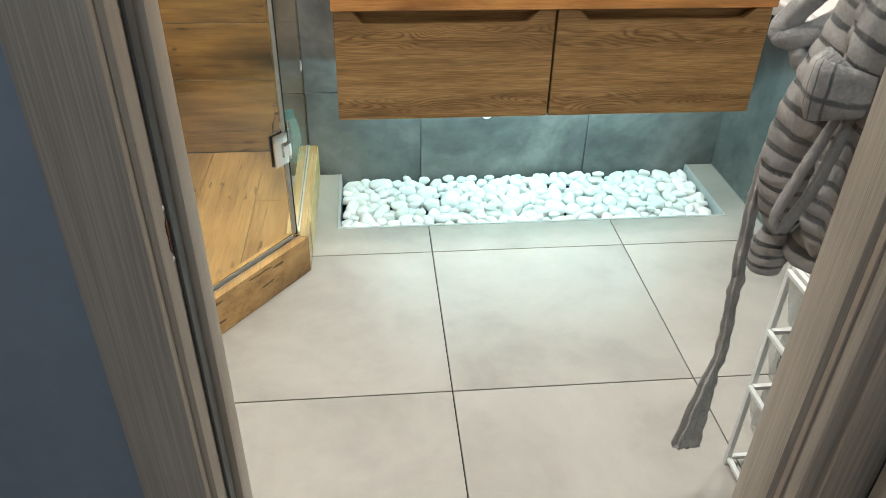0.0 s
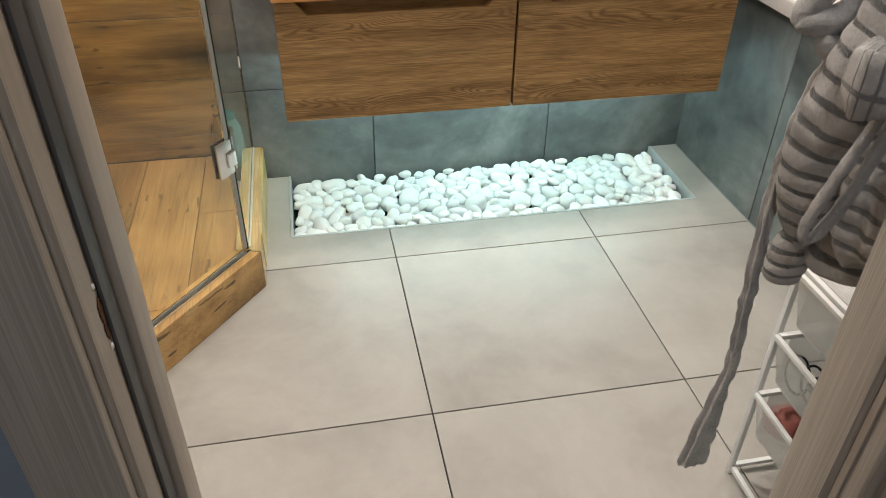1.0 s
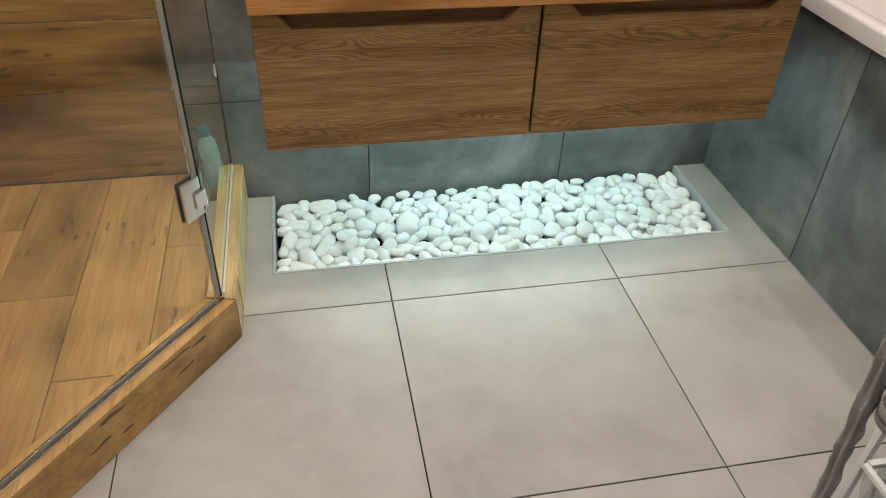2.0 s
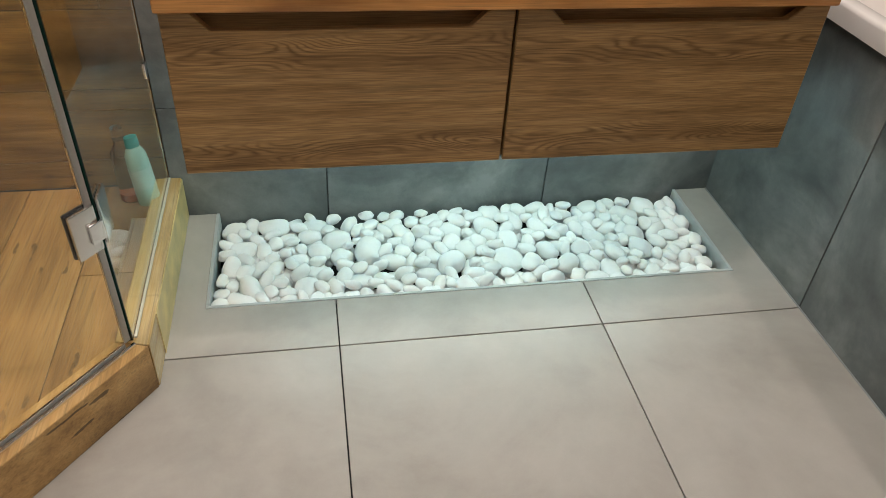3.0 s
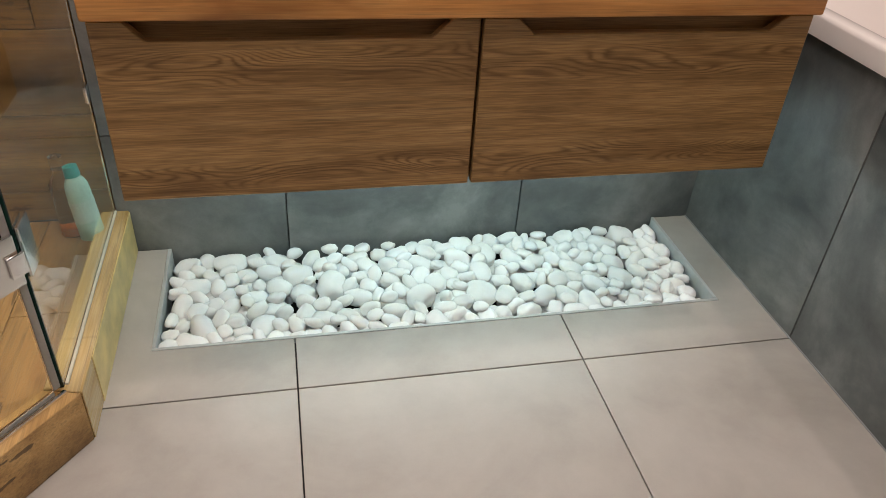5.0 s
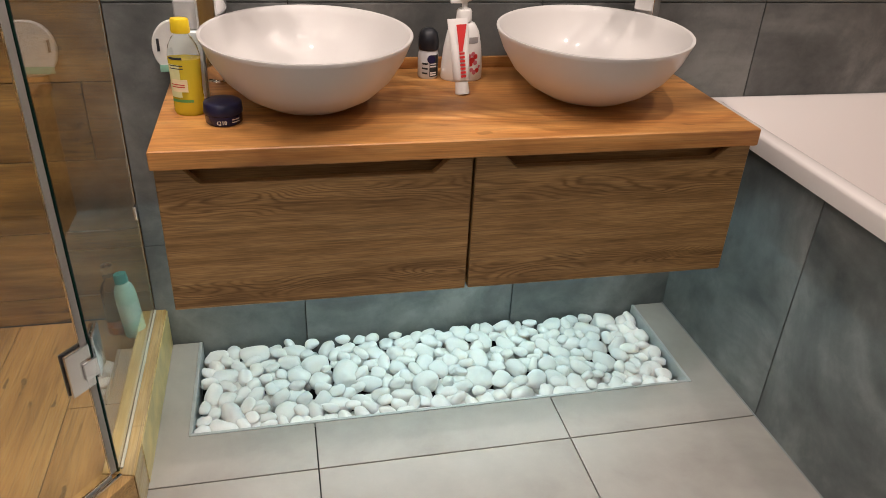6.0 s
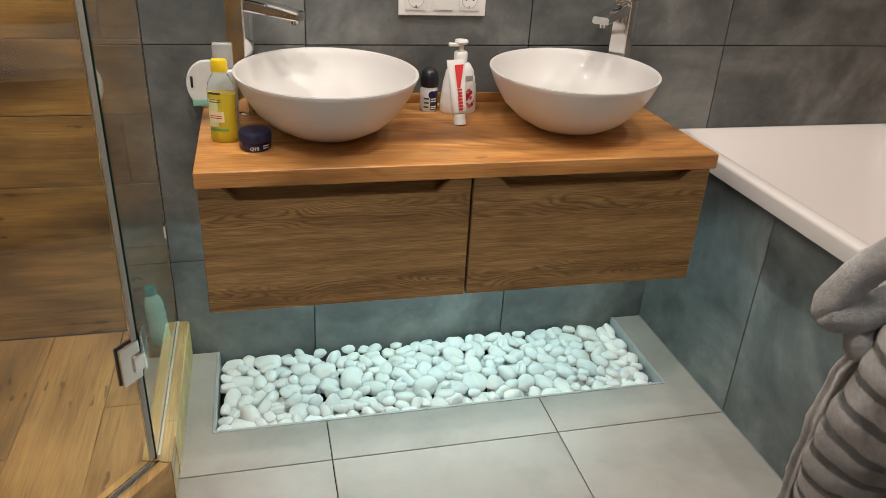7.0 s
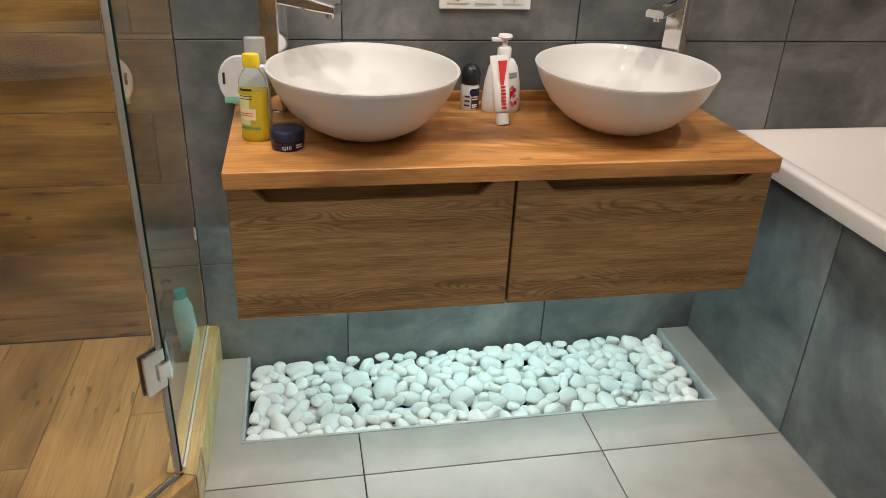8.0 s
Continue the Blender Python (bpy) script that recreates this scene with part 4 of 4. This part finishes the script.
bmesh.ops.recalc_face_normals(bm, faces=bm.faces)
bmesh.ops.reverse_faces(bm, faces=bm.faces) if bm.faces[-1].normal.z < 0 else None
part("tub", bm, ACRYLIC, bath, "", 60)
part("drain", lathe([(0, 0.003), (0.03, 0.003), (0.033, 0.0)], 28, pose(1.48, -0.8, TZ - 0.4248)), CHROME, bath)
toy = thing("bath_toy", (1.66, 0.10, TZ - 0.43), "soft pink bath toy lying in the tub", "bath toy")
PINK = plain("pink_rubber", (0.78, 0.20, 0.25), 0.4)
part("body", tube([(1.610, 0.060, 0.280, 0.016, 0.016), (1.650, 0.090, 0.298, 0.044, 0.040), (1.700, 0.130, 0.310, 0.056, 0.048), (1.740, 0.160, 0.305, 0.040, 0.040), (1.760, 0.180, 0.295, 0.016, 0.016)], 24, 8), PINK, toy, "", 180)
part("head", tube([(1.630, 0.065, 0.332, 0.010, 0.010), (1.645, 0.080, 0.348, 0.029, 0.027), (1.670, 0.105, 0.365, 0.035, 0.034), (1.695, 0.130, 0.365, 0.026, 0.024), (1.705, 0.140, 0.356, 0.008, 0.008)], 20, 6), PINK, toy, "", 180)

# ---------------------------------------------------------------- rack with wire drawers
RX0, RX1, RY0, RY1, RZ = 0.572, 0.940, -1.122, -0.863, 0.535
rack = thing("drawer_rack", (0.77, -0.97, 0), "white metal rack with three wire mesh drawers", "rack")
for y in (RY0, RY1):
    for x in (RX0, RX1):
        part("post", cbox(x - 0.0055, x + 0.0055, y - 0.0055, y + 0.0055, 0.001, RZ, 0.0015), WHITE_METAL, rack)
    for z in (0.02, RZ - 0.008):
        part("side_rail", cbox(RX0 + 0.006, RX1 - 0.006, y - 0.005, y + 0.005, z - 0.005, z + 0.005, 0.002), WHITE_METAL, rack)
for x in (RX0, RX1):
    for z in (0.02, RZ - 0.008):
        part("cross_rail", cbox(x - 0.005, x + 0.005, RY0 + 0.006, RY1 - 0.006, z - 0.005, z + 0.005, 0.002), WHITE_METAL, rack)
part("top_tray", cbox(RX0 + 0.006, RX1 - 0.006, RY0 + 0.006, RY1 - 0.006, RZ - 0.006, RZ - 0.003), SCREEN, rack, "white wire mesh top")
for i, z in enumerate((0.240, 0.383, 0.521)):
    x0, x1, y0, y1 = RX0 - 0.014, RX1 - 0.02, RY0 + 0.014, RY1 - 0.014
    d = part("drawer", cbox(x0 + 0.03, x1, y0 + 0.004, y1 - 0.004, z - 0.115, z - 0.113), SCREEN, rack, "wire mesh drawer")
    bm = bmesh.new()
    f = [bm.verts.new(v) for v in ((x0 + 0.03, y0 + 0.004, z - 0.113), (x0 + 0.03, y1 - 0.004, z - 0.113), (x0, y1, z), (x0, y0, z))]
    bm.faces.new(f)
    r = bmesh.ops.extrude_face_region(bm, geom=list(bm.faces))
    for v in r["geom"]:
        if isinstance(v, bmesh.types.BMVert):
            v.co.x += 0.002
    part("drawer_front", bm, SCREEN, d)
    part("drawer_side", cbox(x0 + 0.03, x1, y0, y0 + 0.002, z - 0.113, z - 0.006), SCREEN, d)
    part("drawer_side", cbox(x0 + 0.03, x1, y1 - 0.002, y1, z - 0.113, z - 0.006), SCREEN, d)
    part("front_rim", cbox(x0 - 0.005, x0 + 0.004, y0, y1, z - 0.001, z + 0.008, 0.002), WHITE_METAL, d)
    part("side_rim", cbox(x0 + 0.007, x1, y0 - 0.005, y0 + 0.005, z - 0.004, z + 0.006, 0.002), WHITE_METAL, d)
    part("side_rim", cbox(x0 + 0.007, x1, y1 - 0.005, y1 + 0.005, z - 0.004, z + 0.006, 0.002), WHITE_METAL, d)
brush = thing("hair_brush", (0.70, -0.95, 0.257), "dark brown hair brush lying in the middle drawer", "hair brush")
part("head", tube([(0.63, -0.91, 0.290, 0.012, 0.012), (0.655, -0.935, 0.290, 0.032, 0.03), (0.69, -0.97, 0.290, 0.03, 0.03), (0.71, -1.0, 0.288, 0.012, 0.01)], 16, 5), plain("dark_brown", (0.03, 0.012, 0.01), 0.4), brush, "", 180)
part("handle", tube([(0.712, -1.002, 0.286, 0.009, 0.009), (0.73, -1.05, 0.285, 0.011, 0.01)], 12, 4), BLACK, brush, "", 180)
for i, (x, y) in enumerate(((0.632, -0.885), (0.65, -0.955), (0.632, -1.02))):
    c = thing("sponge", (x, y, 0.119), "soft pink toiletry lying in the lowest drawer", "sponge", "pink toiletries")
    part("body", tube([(x - 0.03, y, 0.155, 0.012, 0.012), (x - 0.01, y + 0.005, 0.156, 0.03, 0.036), (x + 0.02, y - 0.004, 0.156, 0.03, 0.036), (x + 0.042, y, 0.155, 0.012, 0.012)], 16, 4, 0.004, 30),
         plain("dusty_pink", (0.55, 0.20, 0.17), 0.6), c, "", 180)

for k in range(2):
    x, y = 0.615 + 0.012 * k, -0.895 - 0.03 * k
    c = thing("hair_band", (x, y, 0.257), "black elastic hair band lying in the middle drawer", "hair band", "hair bands")
    ring2 = [(x + 0.024 * math.cos(a), y + 0.02 * math.sin(a), 0.330 - 0.06 * (0.5 - 0.5 * math.sin(a)), 0.0025, 0.0025) for a in [2 * math.pi * q / 10 for q in range(11)]]
    part("loop", tube(ring2, 8, 4, side=(0, 0, 1)), BLACK, c, "", 180)

# ---------------------------------------------------------------- bathrobe on its hook
robe = thing("bathrobe", (0.52, FRONT, 1.75), "grey fleece bathrobe with dark stripes hanging from a hook", "bathrobe")
hook = thing("robe_hook", (0.52, FRONT, 1.76), "chrome robe hook on the wall", "hook")
part("plate", lathe([(0, 0), (0.022, 0), (0.02, 0.006), (0, 0.008)], 24, pose(0.52, FRONT, 1.76, 90, 0, 180)), CHROME, hook)
part("prong", tube([(0.52, FRONT + 0.007, 1.76, 0.006, 0.006), (0.52, FRONT + 0.035, 1.75, 0.006, 0.006), (0.52, FRONT + 0.05, 1.77, 0.007, 0.007)], 12, 5), CHROME, hook, "", 180)
part("body", tube([(0.481, -1.131, 1.807, 0.03, 0.03), (0.505, -1.109, 1.610, 0.11, 0.05), (0.526, -1.092, 1.247, 0.125, 0.065), (0.541, -1.084, 0.988, 0.13, 0.072), (0.549, -1.080, 0.833, 0.125, 0.076), (0.553, -1.082, 0.729, 0.115, 0.074), (0.553, -1.091, 0.708, 0.095, 0.06)],
                  72, 44, 0.009, 9, 7, 0.07, puff=0.03), ROBE, robe, "", 180)
sl = part("sleeve", tube([(0.497, -1.102, 1.475, 0.042, 0.045), (0.483, -1.066, 1.247, 0.046, 0.048), (0.459, -1.028, 1.040, 0.046, 0.044), (0.435, -0.990, 0.854, 0.045, 0.044), (0.444, -0.978, 0.760, 0.041, 0.04), (0.448, -0.973, 0.714, 0.033, 0.032), (0.449, -0.970, 0.686, 0.022, 0.022), (0.450, -0.970, 0.667, 0.018, 0.018)],
                         56, 40, 0.006, 14, 3, 0.05, puff=0.045), ROBE, robe, "", 180)
part("cuff", tube([(0.449, -0.971, 0.696, 0.015, 0.015), (0.449, -0.970, 0.677, 0.02, 0.019), (0.448, -0.969, 0.653, 0.027, 0.025), (0.449, -0.968, 0.624, 0.029, 0.027), (0.449, -0.967, 0.601, 0.025, 0.023), (0.449, -0.967, 0.592, 0.01, 0.01)], 32, 10, 0.003, 22, puff=0.05, pitch=0.02), ROBE_CUFF, sl, "", 180)
part("hem_fold", tube([(0.518, -1.026, 0.874, 0.045, 0.03), (0.518, -1.017, 0.750, 0.05, 0.036), (0.516, -1.010, 0.683, 0.052, 0.04), (0.514, -1.008, 0.659, 0.057, 0.046), (0.514, -1.007, 0.638, 0.052, 0.042), (0.515, -1.007, 0.628, 0.03, 0.024)], 36, 18, 0.006, 18, 3, 0.08, puff=0.07), ROBE, robe, "", 180)
part("turned_cuff", tube([(0.400, -1.094, 0.981, 0.03, 0.012), (0.399, -1.094, 0.979, 0.042, 0.02), (0.398, -1.095, 0.973, 0.046, 0.024), (0.398, -1.096, 0.953, 0.047, 0.025), (0.398, -1.095, 0.935, 0.046, 0.024), (0.399, -1.094, 0.930, 0.041, 0.019), (0.400, -1.093, 0.928, 0.03, 0.012)],
                    56, 8, 0.003, 30, side=(1, -0.35, 0), square=0.45), ROBE_LIGHT, robe, "pale checked turned-up cuff", 180)
part("sleeve", tube([(0.497, -1.125, 1.454, 0.036, 0.036), (0.466, -1.125, 1.247, 0.038, 0.036), (0.439, -1.111, 1.092, 0.036, 0.034), (0.418, -1.099, 0.999, 0.03, 0.03), (0.416, -1.096, 0.978, 0.018, 0.018)], 36, 12, 0.006, 16, 3, 0.06), ROBE, robe, "", 180)
for rows in (((0.493, -1.039, 1.175, 0.016, 0.016), (0.452, -0.986, 1.092, 0.017, 0.017), (0.411, -0.947, 1.019, 0.016, 0.016), (0.386, -0.941, 0.980, 0.015, 0.015), (0.382, -0.946, 0.965, 0.01, 0.01)),
             ((0.378, -0.944, 0.976, 0.01, 0.01), (0.388, -0.948, 0.970, 0.016, 0.016), (0.412, -0.952, 0.972, 0.018, 0.018), (0.450, -0.954, 0.988, 0.018, 0.018), (0.490, -0.975, 1.040, 0.018, 0.018), (0.509, -1.012, 1.113, 0.014, 0.014)),
             ((0.397, -0.964, 0.955, 0.008, 0.008), (0.417, -0.963, 0.943, 0.017, 0.016), (0.457, -0.955, 0.945, 0.019, 0.017), (0.506, -0.973, 0.983, 0.02, 0.018), (0.530, -1.016, 1.061, 0.018, 0.016))):
    part("collar_fold", tube(rows, 28, 12, 0.003, 30), ROBE_PLAIN, robe, "rolled grey collar fold", 180)
part("belt", tube([(0.459, -0.963, 0.967, 0.008, 0.008), (0.441, -0.931, 0.890, 0.009, 0.008), (0.423, -0.933, 0.765, 0.009, 0.008), (0.423, -0.933, 0.688, 0.009, 0.008), (0.428, -0.934, 0.605, 0.01, 0.008), (0.433, -0.935, 0.501, 0.01, 0.008), (0.438, -0.937, 0.398, 0.008, 0.008), (0.431, -0.936, 0.315, 0.013, 0.01), (0.428, -0.934, 0.222, 0.021, 0.011), (0.426, -0.932, 0.154, 0.024, 0.01), (0.426, -0.932, 0.148, 0.022, 0.008)],
                  48, 16, 0.004, 38, 5, 0.28), ROBE_PLAIN, robe, "long grey belt hanging down", 180)
part("belt_loop", tube([(0.409, -1.089, 0.936, 0.006, 0.006), (0.398, -1.077, 0.864, 0.007, 0.006), (0.387, -1.065, 0.797, 0.008, 0.007), (0.382, -1.058, 0.752, 0.008, 0.007), (0.390, -1.060, 0.736, 0.008, 0.007), (0.400, -1.066, 0.752, 0.008, 0.007), (0.413, -1.079, 0.822, 0.008, 0.007), (0.421, -1.095, 0.936, 0.006, 0.006)],
                       32, 14, 0.002, 34, 3, 0.1), ROBE_PLAIN, robe, "belt hanging in a loop", 180)

# ---------------------------------------------------------------- ceiling spots
for sx, sy in SPOTS + [SHOWER_SPOT]:
    c = thing("ceiling_spot", (sx, sy, CEIL), "round recessed ceiling spotlight", "ceiling light", "ceiling spots")
    part("ring", lathe([(0.022, -0.001), (0.022, -0.006), (0.045, -0.006), (0.047, -0.001)], 32, pose(sx, sy, CEIL)), WHITE_METAL, c)
    part("lens", lathe([(0, -0.002), (0.021, -0.002), (0.021, -0.0005)], 24, pose(sx, sy, CEIL)), GLOW_WARM, c)
# unseen fixture, added to go with the hall's fill light
c = thing("hall_ceiling_lamp", (-0.45, -2.4, CEIL), "unseen flat round ceiling lamp added for the hall's fill light", "ceiling light")
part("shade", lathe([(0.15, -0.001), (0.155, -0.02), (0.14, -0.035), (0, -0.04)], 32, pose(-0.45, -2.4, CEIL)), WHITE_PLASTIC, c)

# ---------------------------------------------------------------- pebbles, dropped one by one on a height map
rng = random.Random(11)
PEBBLES = []
for i in range(9):
    bm = bmesh.new()
    bmesh.ops.create_icosphere(bm, subdivisions=3, radius=1.0)
    off = Vector((i * 13.1, i * 7.7, i * 3.3))
    for v in bm.verts:
        d = v.co.normalized()
        k = 1 + 0.27 * noise.noise(d * 0.9 + off) + 0.10 * noise.noise(d * 2.1 + off)
        e4 = (abs(d.x) ** 2.6 + abs(d.y) ** 2.6 + abs(d.z) ** 2.6) ** (-1 / 2.6)
        v.co = d * k * (0.35 + 0.65 * e4)
    me = bpy.data.meshes.new("pebble")
    bm.to_mesh(me)
    bm.free()
    me.materials.append(PEBBLE)
    me.shade_smooth()
    PEBBLES.append(me)
pebble_bed = thing("pebble_bed", (0.35, 0.34, PIT_Z), "bed of smooth white pebbles in the floor pit", "pebbles")
RES = 0.004
px0, px1, py0, py1 = PIT[0] + 0.001, PIT[1] - 0.001, PIT[2] + 0.001, BACK - 0.001
NX, NY = int((px1 - px0) / RES), int((py1 - py0) / RES)
hmap = np.full((NX, NY), PIT_Z)
stones = []
TARGET = -0.020
for i in range(3600):
    big = rng.random() * (1 - i / 5400)
    a = rng.uniform(0.029, 0.044) if big > 0.30 else rng.uniform(0.019, 0.030)
    b_ = a * rng.uniform(0.58, 0.88)
    c_ = a * rng.uniform(0.46, 0.70)
    yaw = rng.uniform(0, math.pi)
    best = None
    ca, sa = math.cos(yaw), math.sin(yaw)
    rx, ry = math.hypot(a * ca, b_ * sa), math.hypot(a * sa, b_ * ca)
    gx, gy = int(rx / RES), int(ry / RES)
    dx, dy = np.meshgrid(np.arange(-gx, gx + 1) * RES, np.arange(-gy, gy + 1) * RES, indexing="ij")
    u, v = (dx * ca + dy * sa) / a, (-dx * sa + dy * ca) / b_
    q = u * u + v * v
    shell = np.where(q < 1, np.sqrt(np.maximum(1 - q, 0)), 0) * c_
    inside = q < 1
    for k in range(22):
        ix, iy = rng.randint(gx, NX - gx - 1), rng.randint(gy, NY - gy - 1)
        h = hmap[ix - gx:ix + gx + 1, iy - gy:iy + gy + 1]
        z = np.max(np.where(inside, h + shell, -9))
        if best is None or z < best[0]:
            best = (z, ix, iy)
    z, ix, iy = best
    if z + c_ > TARGET + 0.012:
        continue
    h = hmap[ix - gx:ix + gx + 1, iy - gy:iy + gy + 1]
    h[...] = np.where(inside, np.maximum(h, z + shell * 0.64), h)
    stones.append((px0 + (ix + 0.5) * RES, py0 + (iy + 0.5) * RES, z, a, b_, c_, yaw))
stones.sort(key=lambda s: -s[2])
for i, (x, y, z, a, b_, c_, yaw) in enumerate(stones[:300]):
    ob = new("pebble", PEBBLES[rng.randrange(9)])
    ob.parent = pebble_bed
    ob.matrix_parent_inverse = pebble_bed.matrix_basis.inverted()
    ob.matrix_basis = pose(x, y, z, rng.uniform(-24, 24), rng.uniform(-24, 24), math.degrees(yaw)) @ Matrix.Diagonal((a * 1.05, b_ * 1.05, c_ * 1.05, 1))
bm = bmesh.new()
for x, y, z, a, b_, c_, yaw in stones[300:]:
    bmesh.ops.create_icosphere(bm, subdivisions=2, radius=1.0, matrix=pose(x, y, z, rng.uniform(-24, 24), rng.uniform(-24, 24), math.degrees(yaw)) @ Matrix.Diagonal((a, b_, c_, 1)))
if len(bm.verts):
    low = part("pebble_fill", bm, PEBBLE, pebble_bed, "", 180)
    low["kind"] = "stuff"

# ---------------------------------------------------------------- tiles, last
J = 0.0015


def tile_box(parent, x0, x1, y0, y1, z0, z1, material, name="tile", bevel=0.0008):
    return part(name, cbox(x0, x1, y0, y1, z0, z1, bevel, 1), material, parent, "", None)


# floor tiles: 0.6 m grid, with those round the pit cut to shape
for x0, x1 in ((-1.2, -0.6), (-0.6, 0.0), (0.0, 0.6), (0.6, 1.100)):
    for y0, y1 in ((-0.6, 0.0), (-1.2, -0.6), (-1.8, -1.2), (-2.4, -1.8), (-2.88, -2.4)):
        tile_box(floor, x0 + J, x1 - J, y0 + J, y1 - J, -0.0088, 0.0, FLOOR_TILE)
for x0, x1 in ((1.100, 1.2), (1.2, 1.8)):
    for y0, y1 in ((HALL - 0.54, HALL), (-2.4, HALL - 0.54), (-2.85, -2.4)):
        tile_box(floor, x0 + J, x1 - J, y0 + J, y1 - J, -0.0088, 0.0, FLOOR_TILE)
pf = PIT[2] - t - 0.0005
part("tile", prism([(-0.6 + J, J), (-J, J), (-J, pf), (PIT[0] - t - 0.0005, pf), (PIT[0] - t - 0.0005, BACK - 0.002), (-0.6 + J, BACK - 0.002)], -0.0088, 0.0, 0.0007), FLOOR_TILE, floor, "", None)
tile_box(floor, J, 0.6 - J, J, pf, -0.0088, 0.0, FLOOR_TILE)
part("tile", prism([(0.6 + J, J), (1.100, J), (1.100, BACK - 0.002), (PIT[1] + t + 0.0005, BACK - 0.002), (PIT[1] + t + 0.0005, pf), (0.6 + J, pf)], -0.0088, 0.0, 0.0007), FLOOR_TILE, floor, "", None)

# shower floor planks, cut along the kerb
def keep_side(poly, at, normal):
    """The part of a flat polygon on the normal's side of a line."""
    out = []
    for a, b in zip(poly, poly[1:] + poly[:1]):
        da, db = (a - at).dot(normal), (b - at).dot(normal)
        if da >= 0:
            out.append(a)
        if da * db < 0:
            out.append(a + (b - a) * (da / (da - db)))
    return out


sx = (-0.36, -0.545, -0.725, -0.905, -1.085, -1.25)
cuts = ((0.175,), (-0.25,), (0.02,), (0.3,), (-0.1,))
for (x1, x0), cut in zip(zip(sx, sx[1:]), cuts):
    ys = [BACK - 0.001, *cut, -0.6]
    for y1, y0 in zip(ys, ys[1:]):
        poly = [Vector((x0 + 0.0009, y0 + 0.0009)), Vector((min(x1, inner_corner.x) - 0.0009, y0 + 0.0009)), Vector((min(x1, inner_corner.x) - 0.0009, y1 - 0.0009)), Vector((x0 + 0.0009, y1 - 0.0009))]
        poly = keep_side(keep_side(poly, inner_corner + NRM * 0.0006, NRM), Vector((0, far.y + W + 0.0006)), Vector((0, 1)))
        if len(poly) > 2:
            part("plank", prism([(q.x, q.y) for q in poly], SH_Z - 0.012, SH_Z, 0.0008), WOOD_FLOOR, kerb, "", None)

# grey wall tiles: 0.6 m grid, cut at the bottom row
WX = (-0.393, 0.0, 0.6, 1.203, RIGHT)
WZ = (-0.08, 0.31, 0.91, 1.51, 2.11, CEIL)
for x0, x1 in zip(WX, WX[1:]):
    for z0, z1 in zip(WZ, WZ[1:]):
        tile_box(wall_north, x0 + J, x1 - J, BACK, BACK + 0.0098, z0 + J, z1 - J, WALL_TILE)
# oak-look planks on the shower's back wall
PZ = [SH_Z + 0.001, 0.177] + [0.363 + 0.187 * k for k in range(12)]
ends = (-1.08, -1.02, -1.1, -0.47, -1.05, -0.49, -1.12, -1.0, -1.0, -0.7, -0.5, -0.9, -0.65)
for (z0, z1), xe in zip(zip(PZ, PZ[1:]), ends):
    z1 = min(z1, CEIL)
    for x0, x1 in ((LEFT, xe), (xe, -0.393)):
        tile_box(wall_north, x0 + 0.0011, x1 - 0.0011, BACK, BACK + 0.0098, z0 + 0.0012, z1 - 0.0012, WOOD_TILE, "plank")
# bath panel
bath_panel = setting("wall_bath_panel", cbox(1.106, 1.13, FRONT, BACK - 0.001, -0.009, TZ - 0.05), GROUT, "dark grey tiled side panel of the bathtub", "bath panel")
for y0, y1 in ((0.0, BACK - 0.002), (-0.6, 0.0), (FRONT, -0.6)):
    tile_box(bath_panel, 1.096, 1.1058, y0 + J, y1 - J, 0.0012, TZ - 0.0465, WALL_TILE)
part("silicone_bead", cbox(1.0935, 1.0958, FRONT + 0.01, BACK - 0.003, 0.0002, 0.0028), plain("grey_silicone", (0.28, 0.29, 0.29), 0.5), bath_panel)
# planks on the wall beside the bath
for k in range(10):
    z0 = 0.62 + 0.187 * k
    tile_box(wall_east, RIGHT, RIGHT + 0.0098, FRONT, -0.3 - 0.2 * (k % 3), z0 + J, min(z0 + 0.187, CEIL) - J, WOOD_FLOOR, "plank")
    tile_box(wall_east, RIGHT, RIGHT + 0.0098, -0.3 - 0.2 * (k % 3) + 2 * J, BACK - 0.001, z0 + J, min(z0 + 0.187, CEIL) - J, WOOD_FLOOR, "plank")
